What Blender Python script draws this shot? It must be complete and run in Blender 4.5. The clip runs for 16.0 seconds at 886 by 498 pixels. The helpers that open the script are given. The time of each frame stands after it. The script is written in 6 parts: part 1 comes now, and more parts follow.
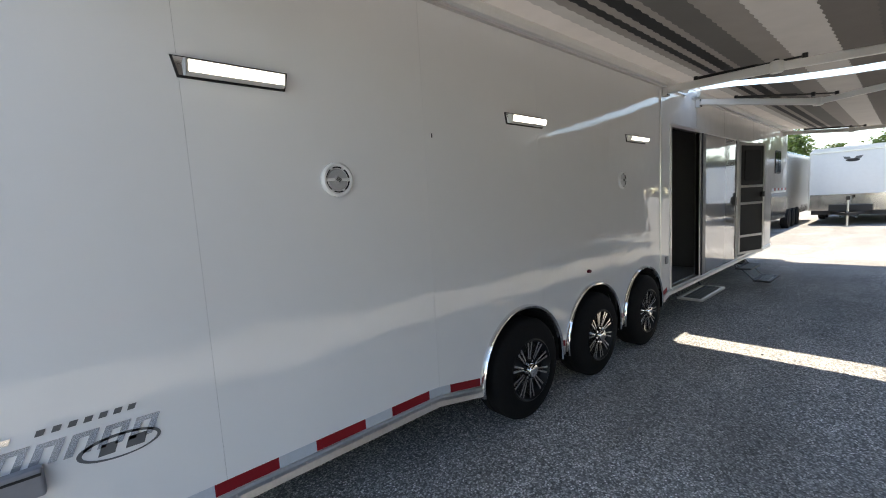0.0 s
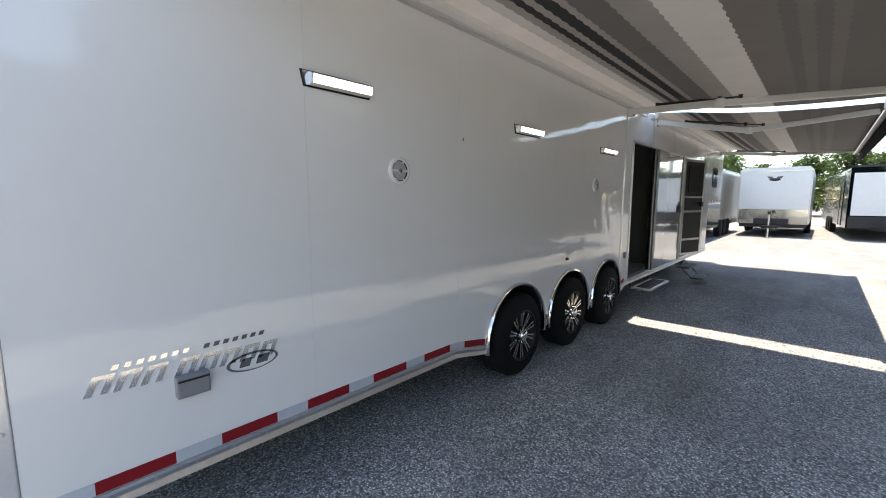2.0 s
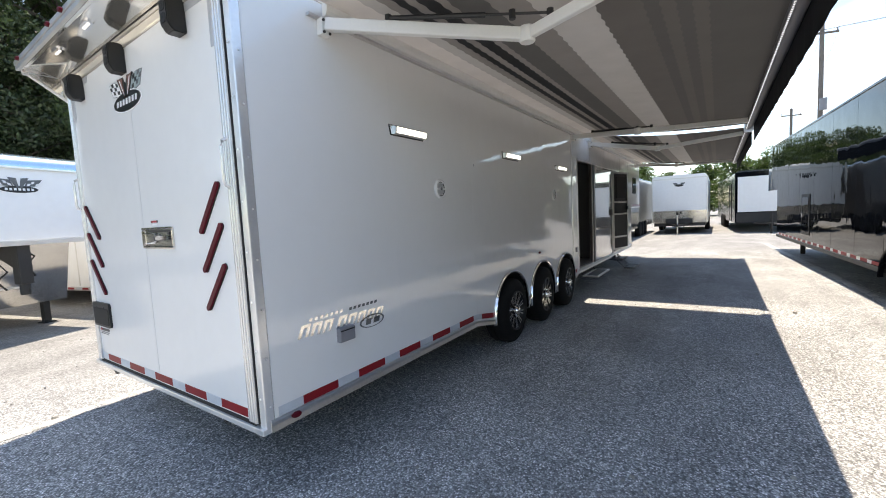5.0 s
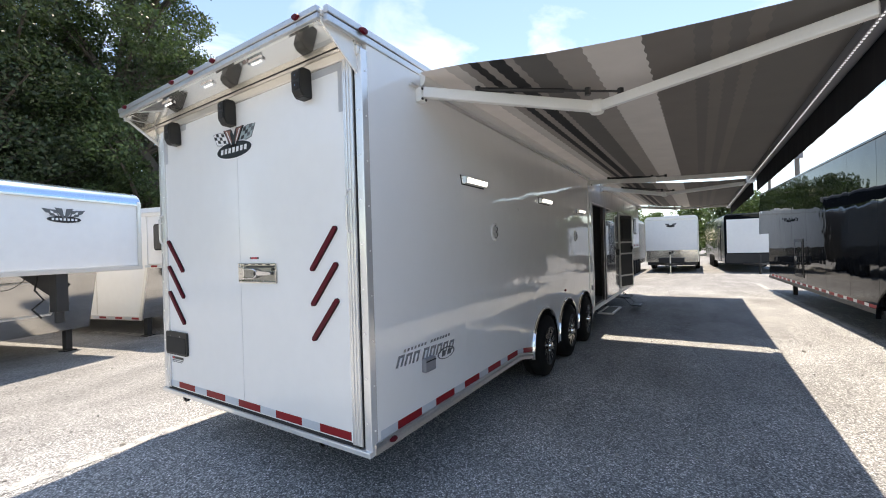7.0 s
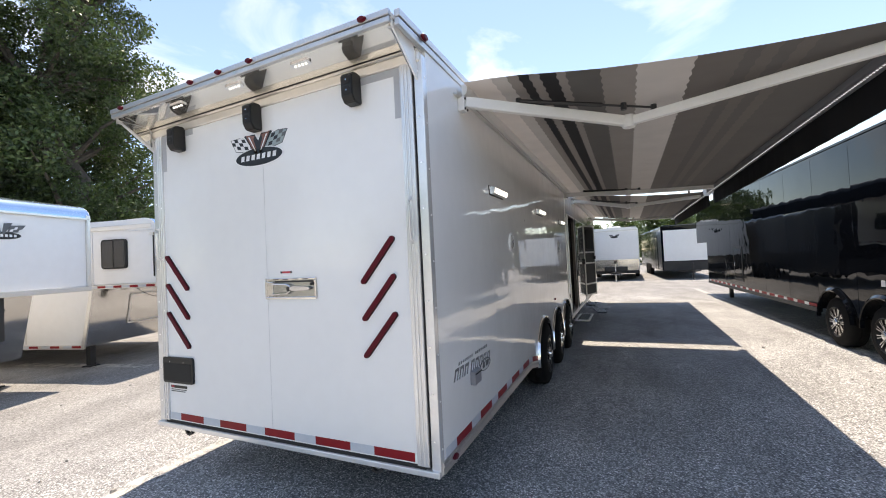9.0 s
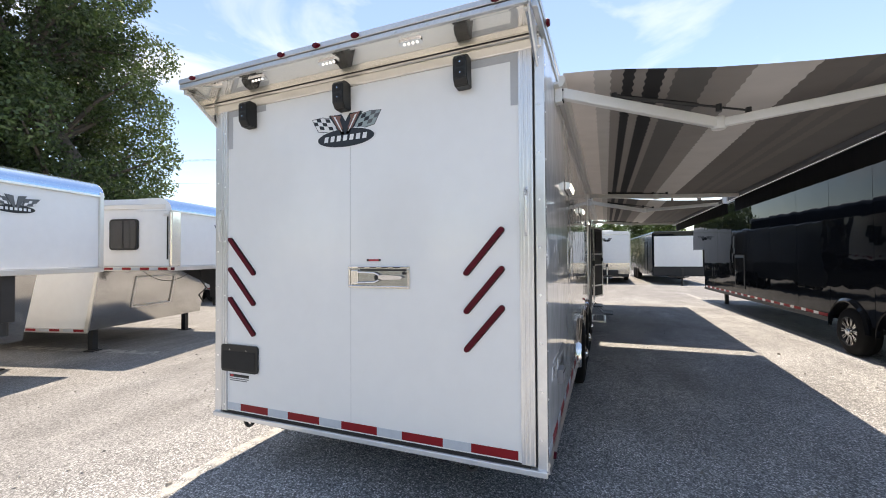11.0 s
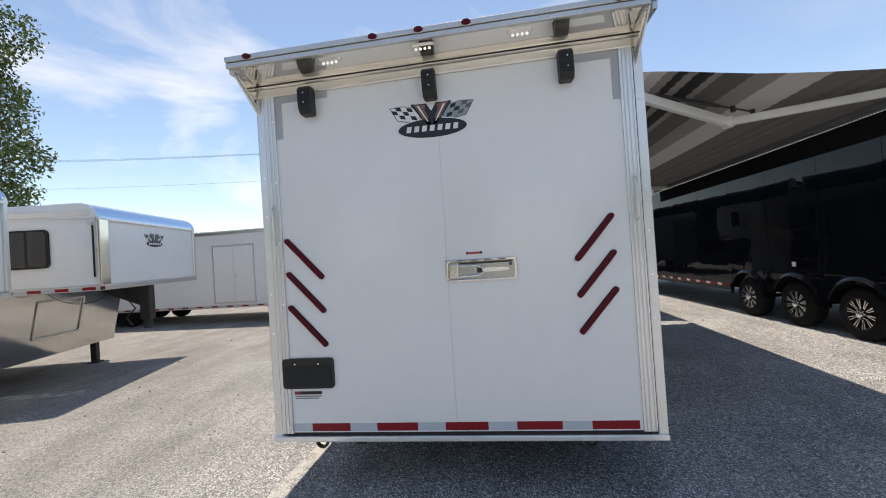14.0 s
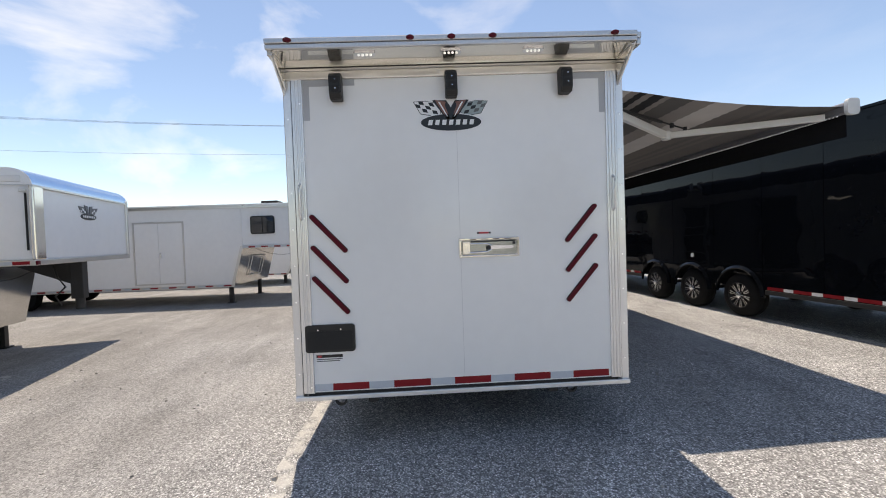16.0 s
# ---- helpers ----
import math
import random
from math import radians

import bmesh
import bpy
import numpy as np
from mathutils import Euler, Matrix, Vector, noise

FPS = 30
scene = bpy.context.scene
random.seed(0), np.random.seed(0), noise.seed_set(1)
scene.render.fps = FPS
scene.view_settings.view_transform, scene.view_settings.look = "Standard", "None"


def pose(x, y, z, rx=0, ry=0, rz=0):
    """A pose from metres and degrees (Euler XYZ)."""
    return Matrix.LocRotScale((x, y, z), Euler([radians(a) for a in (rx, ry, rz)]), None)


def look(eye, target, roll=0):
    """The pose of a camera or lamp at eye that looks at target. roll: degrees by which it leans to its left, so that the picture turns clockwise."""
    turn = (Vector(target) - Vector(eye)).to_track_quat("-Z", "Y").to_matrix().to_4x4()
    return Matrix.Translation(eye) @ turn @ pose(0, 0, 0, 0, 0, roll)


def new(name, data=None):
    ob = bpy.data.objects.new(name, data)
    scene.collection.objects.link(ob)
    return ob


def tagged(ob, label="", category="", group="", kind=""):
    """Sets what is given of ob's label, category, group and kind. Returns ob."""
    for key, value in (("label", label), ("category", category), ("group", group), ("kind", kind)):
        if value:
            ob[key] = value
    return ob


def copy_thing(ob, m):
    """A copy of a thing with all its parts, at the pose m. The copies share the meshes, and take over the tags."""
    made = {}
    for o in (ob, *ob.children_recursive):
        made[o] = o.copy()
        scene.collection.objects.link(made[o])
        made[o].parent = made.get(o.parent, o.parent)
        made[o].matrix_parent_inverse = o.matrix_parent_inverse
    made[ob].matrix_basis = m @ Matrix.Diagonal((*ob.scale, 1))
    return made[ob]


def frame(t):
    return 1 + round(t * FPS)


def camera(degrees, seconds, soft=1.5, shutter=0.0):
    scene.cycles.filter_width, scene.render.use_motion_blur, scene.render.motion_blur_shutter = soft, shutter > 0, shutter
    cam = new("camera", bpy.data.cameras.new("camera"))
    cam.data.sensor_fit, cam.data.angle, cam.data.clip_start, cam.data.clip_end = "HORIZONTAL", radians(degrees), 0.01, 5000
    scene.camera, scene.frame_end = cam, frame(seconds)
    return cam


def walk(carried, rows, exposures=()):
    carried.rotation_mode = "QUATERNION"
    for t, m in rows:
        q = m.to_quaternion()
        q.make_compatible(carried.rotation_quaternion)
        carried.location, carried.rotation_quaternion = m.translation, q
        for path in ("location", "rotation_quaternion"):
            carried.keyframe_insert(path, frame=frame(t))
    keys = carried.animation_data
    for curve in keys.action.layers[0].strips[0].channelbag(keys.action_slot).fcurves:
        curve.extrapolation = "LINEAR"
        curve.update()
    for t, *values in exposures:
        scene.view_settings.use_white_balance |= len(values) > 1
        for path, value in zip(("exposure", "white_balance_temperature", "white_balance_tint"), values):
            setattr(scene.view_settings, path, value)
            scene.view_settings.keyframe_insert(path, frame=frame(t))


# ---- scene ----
cam = camera(94.7, 16.0, 1.0)
PATH = [
    (0, (0.844, -1.863, 1.632), (2.15, -0.364, 1.42), -3.3),
    (0.5, (0.652, -1.832, 1.622), (2.048, -0.421, 1.377), -1.7),
    (1, (0.493, -1.854, 1.598), (1.866, -0.42, 1.359), -1.3),
    (1.5, (0.286, -1.92, 1.608), (1.676, -0.507, 1.342), 0.5),
    (2, (0.084, -1.964, 1.613), (1.543, -0.618, 1.369), 0.1),
    (2.5, (-0.162, -1.95, 1.617), (1.328, -0.653, 1.305), -2.9),
    (3, (-0.332, -1.999, 1.623), (1.204, -0.739, 1.393), -1.4),
    (3.2, (-0.401, -2.012, 1.622), (1.152, -0.773, 1.395), -2.2),
    (5.3, (-1.341, -2.048, 1.549), (0.331, -0.958, 1.425), -2.7),
    (5.5, (-1.416, -2.046, 1.563), (0.266, -0.968, 1.478), -2.6),
    (6, (-1.625, -1.948, 1.576), (0.099, -0.943, 1.443), -3.3),
    (6.5, (-1.78, -1.815, 1.608), (-0.092, -0.748, 1.492), -2.5),
    (7, (-1.825, -1.69, 1.641), (-0.133, -0.623, 1.638), -1.7),
    (7.5, (-1.853, -1.521, 1.659), (-0.133, -0.503, 1.694), -1.0),
    (8, (-1.948, -1.371, 1.655), (-0.167, -0.463, 1.71), -2.0),
    (8.5, (-2.072, -1.202, 1.652), (-0.252, -0.373, 1.664), -2.7),
    (9, (-2.129, -1.042, 1.642), (-0.307, -0.218, 1.696), -2.8),
    (9.5, (-2.18, -0.867, 1.641), (-0.359, -0.042, 1.706), -0.8),
    (9.7, (-2.214, -0.8, 1.637), (-0.394, 0.028, 1.695), -0.7),
    (11.8, (-2.412, 0.021, 1.632), (-0.498, 0.601, 1.632), -2.2),
    (12, (-2.441, 0.11, 1.623), (-0.514, 0.647, 1.614), -2.8),
    (12.5, (-2.536, 0.351, 1.639), (-0.603, 0.866, 1.624), -2.3),
    (13, (-2.531, 0.546, 1.625), (-0.58, 0.981, 1.665), -2.6),
    (13.5, (-2.538, 0.744, 1.634), (-0.571, 1.103, 1.69), -3.1),
    (14, (-2.658, 0.956, 1.615), (-0.676, 1.22, 1.64), -3.7),
    (14.5, (-2.794, 1.135, 1.618), (-0.805, 1.328, 1.691), -3.2),
    (15, (-2.947, 1.245, 1.594), (-0.949, 1.344, 1.595), -2.1),
    (15.5, (-3.042, 1.405, 1.579), (-1.043, 1.412, 1.555), -2.7),
    (16, (-3.09, 1.599, 1.577), (-1.094, 1.484, 1.526), -2.0),
]
walk(cam, [(t, look(eye, target, roll)) for t, eye, target, roll in PATH],
     exposures=((0.0, 1.76, 7650, 9), (2.5, 1.79, 7650, 10), (5.5, 1.39, 7450, 10), (9.0, 1.22, 7680, 13), (12.0, 0.87, 7700, 12), (13.0, 0.62, 7500, 11), (16.0, 0.54, 7600, 13)))

# ---------------------------------------------------------------- world and sun
SUN_TO = Vector((0.31, 0.06, 1.0)).normalized()
world = bpy.data.worlds.new("sky")
scene.world = world
world.use_nodes = True
wn, wl = world.node_tree.nodes, world.node_tree.links
wn.clear()
w_out = wn.new("ShaderNodeOutputWorld")
w_bg = wn.new("ShaderNodeBackground")
w_bg.inputs["Strength"].default_value = 0.14
w_sky = wn.new("ShaderNodeTexSky")
w_sky.sky_type = "NISHITA"
w_sky.sun_disc = False
w_sky.sun_elevation = math.asin(SUN_TO.z)
w_sky.sun_rotation = math.atan2(SUN_TO.x, SUN_TO.y)
w_sky.air_density, w_sky.dust_density, w_sky.ozone_density = 0.9, 0.12, 1.6
w_tc = wn.new("ShaderNodeTexCoord")
w_map = wn.new("ShaderNodeMapping")
w_map.inputs["Scale"].default_value = (1.0, 1.6, 3.6)
w_map.inputs["Rotation"].default_value = (0.0, 0.22, 0.5)
w_noise = wn.new("ShaderNodeTexNoise")
w_noise.inputs["Scale"].default_value = 1.55
w_noise.inputs["Detail"].default_value = 7.0
w_noise.inputs["Roughness"].default_value = 0.55
w_noise.inputs["Distortion"].default_value = 0.5
w_ramp = wn.new("ShaderNodeValToRGB")
w_ramp.color_ramp.elements[0].position = 0.50
w_ramp.color_ramp.elements[1].position = 0.82
w_mix = wn.new("ShaderNodeMix")
w_mix.data_type = "RGBA"
w_mix.inputs["B"].default_value = (6.4, 6.5, 6.6, 1)
wl.new(w_tc.outputs["Generated"], w_map.inputs["Vector"])
wl.new(w_map.outputs["Vector"], w_noise.inputs["Vector"])
wl.new(w_noise.outputs["Fac"], w_ramp.inputs["Fac"])
# the clouds thin out over the lane side
w_sep, w_side, w_thin = wn.new("ShaderNodeSeparateXYZ"), wn.new("ShaderNodeMapRange"), wn.new("ShaderNodeMath")
w_side.inputs["From Min"].default_value, w_side.inputs["From Max"].default_value = -0.45, 0.05
w_side.inputs["To Min"].default_value, w_side.inputs["To Max"].default_value = 0.15, 1.0
w_thin.operation = "MULTIPLY"
wl.new(w_tc.outputs["Generated"], w_sep.inputs[0])
wl.new(w_sep.outputs["Y"], w_side.inputs["Value"])
wl.new(w_ramp.outputs["Color"], w_thin.inputs[0])
wl.new(w_side.outputs["Result"], w_thin.inputs[1])
wl.new(w_thin.outputs[0], w_mix.inputs["Factor"])
wl.new(w_sky.outputs["Color"], w_mix.inputs["A"])
wl.new(w_mix.outputs["Result"], w_bg.inputs["Color"])
wl.new(w_bg.outputs["Background"], w_out.inputs["Surface"])

sun_data = bpy.data.lights.new("sun", "SUN")
sun_data.energy, sun_data.angle, sun_data.color = 2.95, radians(0.55), (1.0, 0.95, 0.88)
sun = new("sun", sun_data)
sun.matrix_world = look(SUN_TO * 60, (0, 0, 0))


# ---------------------------------------------------------------- materials
def mat(name, color, rough=0.5, metal=0.0, vary=0.06, scale=3.0, fine=60.0, bump=0.0, bump_scale=40.0, coat=0.0,
        rough_vary=0.0, emit=0.0, island=0.0, wave=0.0, wave_scale=0.8, spec=0.5, trans=0.0, own=False):
    m = bpy.data.materials.new(name)
    m.use_nodes = True
    n, l = m.node_tree.nodes, m.node_tree.links
    b = n["Principled BSDF"]
    tc = n.new("ShaderNodeTexCoord")
    big, small = n.new("ShaderNodeTexNoise"), n.new("ShaderNodeTexNoise")
    for node, s in ((big, scale), (small, fine)):
        node.inputs["Scale"].default_value = s
        node.inputs["Detail"].default_value = 4
        l.new(tc.outputs["Object"], node.inputs["Vector"])
    add = n.new("ShaderNodeMath")
    add.operation = "ADD"
    l.new(big.outputs["Fac"], add.inputs[0])
    l.new(small.outputs["Fac"], add.inputs[1])
    ramp = n.new("ShaderNodeMapRange")
    ramp.inputs["From Min"].default_value, ramp.inputs["From Max"].default_value = 0.6, 1.4
    ramp.inputs["To Min"].default_value, ramp.inputs["To Max"].default_value = 1 - vary, 1 + vary
    l.new(add.outputs[0], ramp.inputs["Value"])
    mul = n.new("ShaderNodeVectorMath")
    mul.operation = "SCALE"
    mul.inputs[0].default_value = color
    last = ramp.outputs["Result"]
    if island:
        info, geo = n.new("ShaderNodeObjectInfo"), n.new("ShaderNodeNewGeometry")
        r = n.new("ShaderNodeMapRange")
        r.inputs["To Min"].default_value, r.inputs["To Max"].default_value = 1 - island, 1 + island
        l.new(geo.outputs["Random Per Island"], r.inputs["Value"])
        p = n.new("ShaderNodeMath")
        p.operation = "MULTIPLY"
        l.new(last, p.inputs[0])
        l.new(r.outputs["Result"], p.inputs[1])
        last = p.outputs[0]
    l.new(last, mul.inputs["Scale"])
    l.new(mul.outputs["Vector"], b.inputs["Base Color"])
    b.inputs["Roughness"].default_value = rough
    b.inputs["Metallic"].default_value = metal
    b.inputs["Coat Weight"].default_value = coat
    b.inputs["Coat Roughness"].default_value = 0.02
    b.inputs["Specular IOR Level"].default_value = spec
    if rough_vary:
        rr = n.new("ShaderNodeMapRange")
        rr.inputs["To Min"].default_value, rr.inputs["To Max"].default_value = max(0.01, rough - rough_vary), rough + rough_vary
        l.new(big.outputs["Fac"], rr.inputs["Value"])
        l.new(rr.outputs["Result"], b.inputs["Roughness"])
    normal = None
    if wave:
        wv = n.new("ShaderNodeTexNoise")
        wv.inputs["Scale"].default_value = wave_scale
        wv.inputs["Detail"].default_value = 2
        src = tc.outputs["Object"]
        if own:
            oi, shift, amount = n.new("ShaderNodeObjectInfo"), n.new("ShaderNodeVectorMath"), n.new("ShaderNodeMath")
            amount.operation, amount.inputs[1].default_value = "MULTIPLY", 9.0
            shift.operation = "ADD"
            l.new(oi.outputs["Random"], amount.inputs[0])
            l.new(src, shift.inputs[0])
            l.new(amount.outputs[0], shift.inputs[1])
            src = shift.outputs[0]
        l.new(src, wv.inputs["Vector"])
        bw = n.new("ShaderNodeBump")
        bw.inputs["Strength"].default_value = 1.0
        bw.inputs["Distance"].default_value = wave
        l.new(wv.outputs["Fac"], bw.inputs["Height"])
        normal = bw
    if bump:
        bn = n.new("ShaderNodeTexNoise")
        bn.inputs["Scale"].default_value = bump_scale
        bn.inputs["Detail"].default_value = 5
        l.new(tc.outputs["Object"], bn.inputs["Vector"])
        bp = n.new("ShaderNodeBump")
        bp.inputs["Strength"].default_value = 0.6
        bp.inputs["Distance"].default_value = bump
        l.new(bn.outputs["Fac"], bp.inputs["Height"])
        if normal:
            l.new(normal.outputs["Normal"], bp.inputs["Normal"])
        normal = bp
    if normal:
        l.new(normal.outputs["Normal"], b.inputs["Normal"])
    if emit:
        b.inputs["Emission Color"].default_value = (*color, 1)
        b.inputs["Emission Strength"].default_value = emit
    if trans:
        b.inputs["Transmission Weight"].default_value = trans
    return m


WHITE = mat("white_gelcoat", (0.83, 0.83, 0.82), 0.018, 0, 0.012, 1.2, 9, coat=0.3, wave=0.008, wave_scale=2.5, own=True)
WHITE_DOOR = mat("white_door_skin", (0.83, 0.83, 0.82), 0.22, 0, 0.02, 1.5, 9, coat=0.4, wave=0.003, wave_scale=0.6)
WHITE_FAR = mat("white_aluminium_skin", (0.85, 0.85, 0.84), 0.3, 0, 0.03, 1.2, 8, coat=0.2)
BLACK_GLOSS = mat("black_gelcoat", (0.004, 0.005, 0.007), 0.03, 0, 0.2, 1.5, 20, wave=0.007, wave_scale=1.6, spec=0.18, own=True)
CHARCOAL = mat("charcoal_skin", (0.03, 0.035, 0.04), 0.2, 0, 0.1, 2, 20, coat=0.3)
ALU = mat("brushed_aluminium", (0.72, 0.71, 0.69), 0.32, 1.0, 0.05, 4, 80, bump=0.0006, bump_scale=60, rough_vary=0.1)
ALU_RAIL = mat("mill_aluminium_rail", (0.66, 0.65, 0.64), 0.42, 1.0, 0.10, 3, 70, bump=0.0006, rough_vary=0.12)
POLISHED = mat("polished_stainless", (0.82, 0.79, 0.74), 0.14, 1.0, 0.05, 3, 40, rough_vary=0.05)
CREAM_METAL = mat("mirror_bright_aluminium", (0.90, 0.87, 0.81), 0.07, 0.92, 0.04, 3, 40, rough_vary=0.03, wave=0.0005, wave_scale=4.0)
HEADER = mat("satin_bright_aluminium", (0.86, 0.82, 0.75), 0.17, 0.6, 0.05, 3, 40, rough_vary=0.06)
POST = mat("bright_corner_aluminium", (0.84, 0.83, 0.81), 0.22, 0.55, 0.05, 4, 60, rough_vary=0.06)
LATCH_DISH = mat("dull_stainless", (0.42, 0.42, 0.40), 0.25, 1.0, 0.15, 8, 60)
CHROME = mat("chrome", (0.82, 0.82, 0.82), 0.06, 1.0, 0.03, 5, 40)
DIAMOND = mat("aluminium_stone_guard", (0.60, 0.59, 0.57), 0.10, 1.0, 0.08, 3, 90, bump=0.0006, bump_scale=50, rough_vary=0.04)
# plain aluminium cap; the blue of the reflected sky is mixed into its colour
SKYROOF = mat("aluminium_nose_cap_sky_reflection_blue", (0.46, 0.60, 0.76), 0.22, 1.0, 0.04, 2, 30, rough_vary=0.04)
RUBBER = mat("tyre_rubber", (0.009, 0.009, 0.0095), 0.85, 0, 0.25, 6, 70, bump=0.002, bump_scale=60, spec=0.2)
RIM_BLACK = mat("rim_black_paint", (0.006, 0.006, 0.0065), 0.4, 0, 0.2, 10, 60, spec=0.3)
MACHINED = mat("machined_alloy", (0.75, 0.74, 0.72), 0.2, 1.0, 0.06, 20, 90)
BLACK_PLASTIC = mat("black_plastic", (0.012, 0.012, 0.012), 0.45, 0, 0.2, 10, 80, bump=0.0006)
BLACK_STEEL = mat("black_steel", (0.02, 0.02, 0.021), 0.5, 0, 0.25, 6, 60, bump=0.001)
GREY_BOX = mat("grey_plastic", (0.23, 0.23, 0.25), 0.45, 0, 0.06, 8, 60)
GRILLE = mat("silver_mesh", (0.52, 0.52, 0.52), 0.4, 0.3, 0.1, 10, 300, bump=0.001, bump_scale=400)
GREY_FILM = mat("grey_vinyl_film", (0.42, 0.43, 0.45), 0.4, 0, 0.05, 6, 60)
TAPE_RED = mat("red_reflective_tape", (0.25, 0.006, 0.012), 0.45, 0, 0.10, 20, 160, spec=0.3)
TAPE_WHITE = mat("silver_reflective_tape", (0.52, 0.56, 0.61), 0.4, 0, 0.06, 20, 160)
LENS_RED = mat("red_lamp_lens", (0.095, 0.002, 0.010), 0.35, 0, 0.15, 12, 90, spec=0.2)
LAMP = mat("lit_diffuser", (1.0, 0.99, 0.93), 0.3, 0, 0.0, emit=1.5)
LED = mat("lit_diodes", (0.9, 0.9, 0.88), 0.3, 0, 0.0, emit=0.5)
LED_DIM = mat("dim_diode_strip", (0.7, 0.72, 0.8), 0.4, 0, 0.0, emit=0.35)
DECAL_SILVER = mat("silver_foil_decal", (0.85, 0.83, 0.80), 0.08, 1.0, 0.06, 6, 60)
DECAL_DARK = mat("dark_grey_decal", (0.11, 0.115, 0.12), 0.35, 0, 0.1, 10, 60)
DECAL_BLACK = mat("black_decal", (0.010, 0.010, 0.011), 0.3, 0, 0.2, 10, 60)
DECAL_WHITE = mat("white_decal", (0.80, 0.80, 0.80), 0.35, 0, 0.03, 10, 60)
DECAL_BRONZE = mat("bronze_decal", (0.22, 0.10, 0.075), 0.35, 0, 0.2, 20, 60)
DECAL_TEAL = mat("grey_green_decal", (0.30, 0.36, 0.36), 0.35, 0, 0.1, 20, 60)
DECAL_RED = mat("red_print", (0.45, 0.03, 0.04), 0.4, 0, 0.1, 20, 60)
SEAL = mat("black_rubber_seal", (0.012, 0.012, 0.012), 0.7, 0, 0.2, 10, 60)
SEAM = mat("seam_sealant", (0.30, 0.30, 0.30), 0.5, 0, 0.1, 6, 60)
DOOR_SEAM = mat("pale_seam_sealant", (0.60, 0.60, 0.60), 0.5, 0, 0.1, 6, 60)
INNER = mat("grey_inner_panel", (0.12, 0.115, 0.11), 0.5, 0, 0.12, 3, 40)
INNER_FLOOR = mat("grey_vinyl_floor", (0.22, 0.22, 0.22), 0.4, 0, 0.15, 6, 60)
GLASS_DARK = mat("tinted_glass", (0.010, 0.011, 0.013), 0.04, 0, 0.1, 3, 20, spec=0.7)
SCREEN = mat("insect_screen_and_opening_shade", (0.030, 0.029, 0.028), 0.6, 0, 0.2, 5, 200, bump=0.0008, bump_scale=300)
ARM_WHITE = mat("white_powder_coat", (0.76, 0.75, 0.72), 0.35, 0, 0.03, 3, 60)
VALANCE = mat("charcoal_valance_fabric", (0.016, 0.016, 0.018), 0.9, 0, 0.15, 4, 200, spec=0.2)
BARK = mat("bark", (0.10, 0.085, 0.07), 0.9, 0, 0.4, 3, 20, bump=0.02, bump_scale=14)
WOOD_POLE = mat("weathered_pole_wood", (0.16, 0.14, 0.125), 0.85, 0, 0.25, 2, 30, bump=0.006, bump_scale=20)
CABLE = mat("power_cable", (0.03, 0.03, 0.032), 0.6, 0, 0.1)
STONE = mat("loose_stone", (0.34, 0.32, 0.29), 0.9, 0, 0.3, 8, 60, bump=0.004, island=0.35)


def leaf_material(name, color):
    m = mat(name, color, 0.42, 0, 0.35, 0.35, 6, island=0.7)
    n, l = m.node_tree.nodes, m.node_tree.links
    b, out = n["Principled BSDF"], n["Material Output"]
    tr, mix = n.new("ShaderNodeBsdfTranslucent"), n.new("ShaderNodeMixShader")
    tr.inputs["Color"].default_value = (color[0] * 1.5, color[1] * 1.6, color[2] * 0.9, 1)
    mix.inputs["Fac"].default_value = 0.3
    l.new(b.outputs[0], mix.inputs[1])
    l.new(tr.outputs[0], mix.inputs[2])
    l.new(mix.outputs[0], out.inputs["Surface"])
    return m


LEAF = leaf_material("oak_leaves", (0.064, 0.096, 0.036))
# the same oak leaves again, with shade put into a darker colour
LEAF_SHADED = leaf_material("shaded_oak_leaves", (0.050, 0.072, 0.033))
LEAF_FAR = leaf_material("far_leaves", (0.075, 0.115, 0.040))


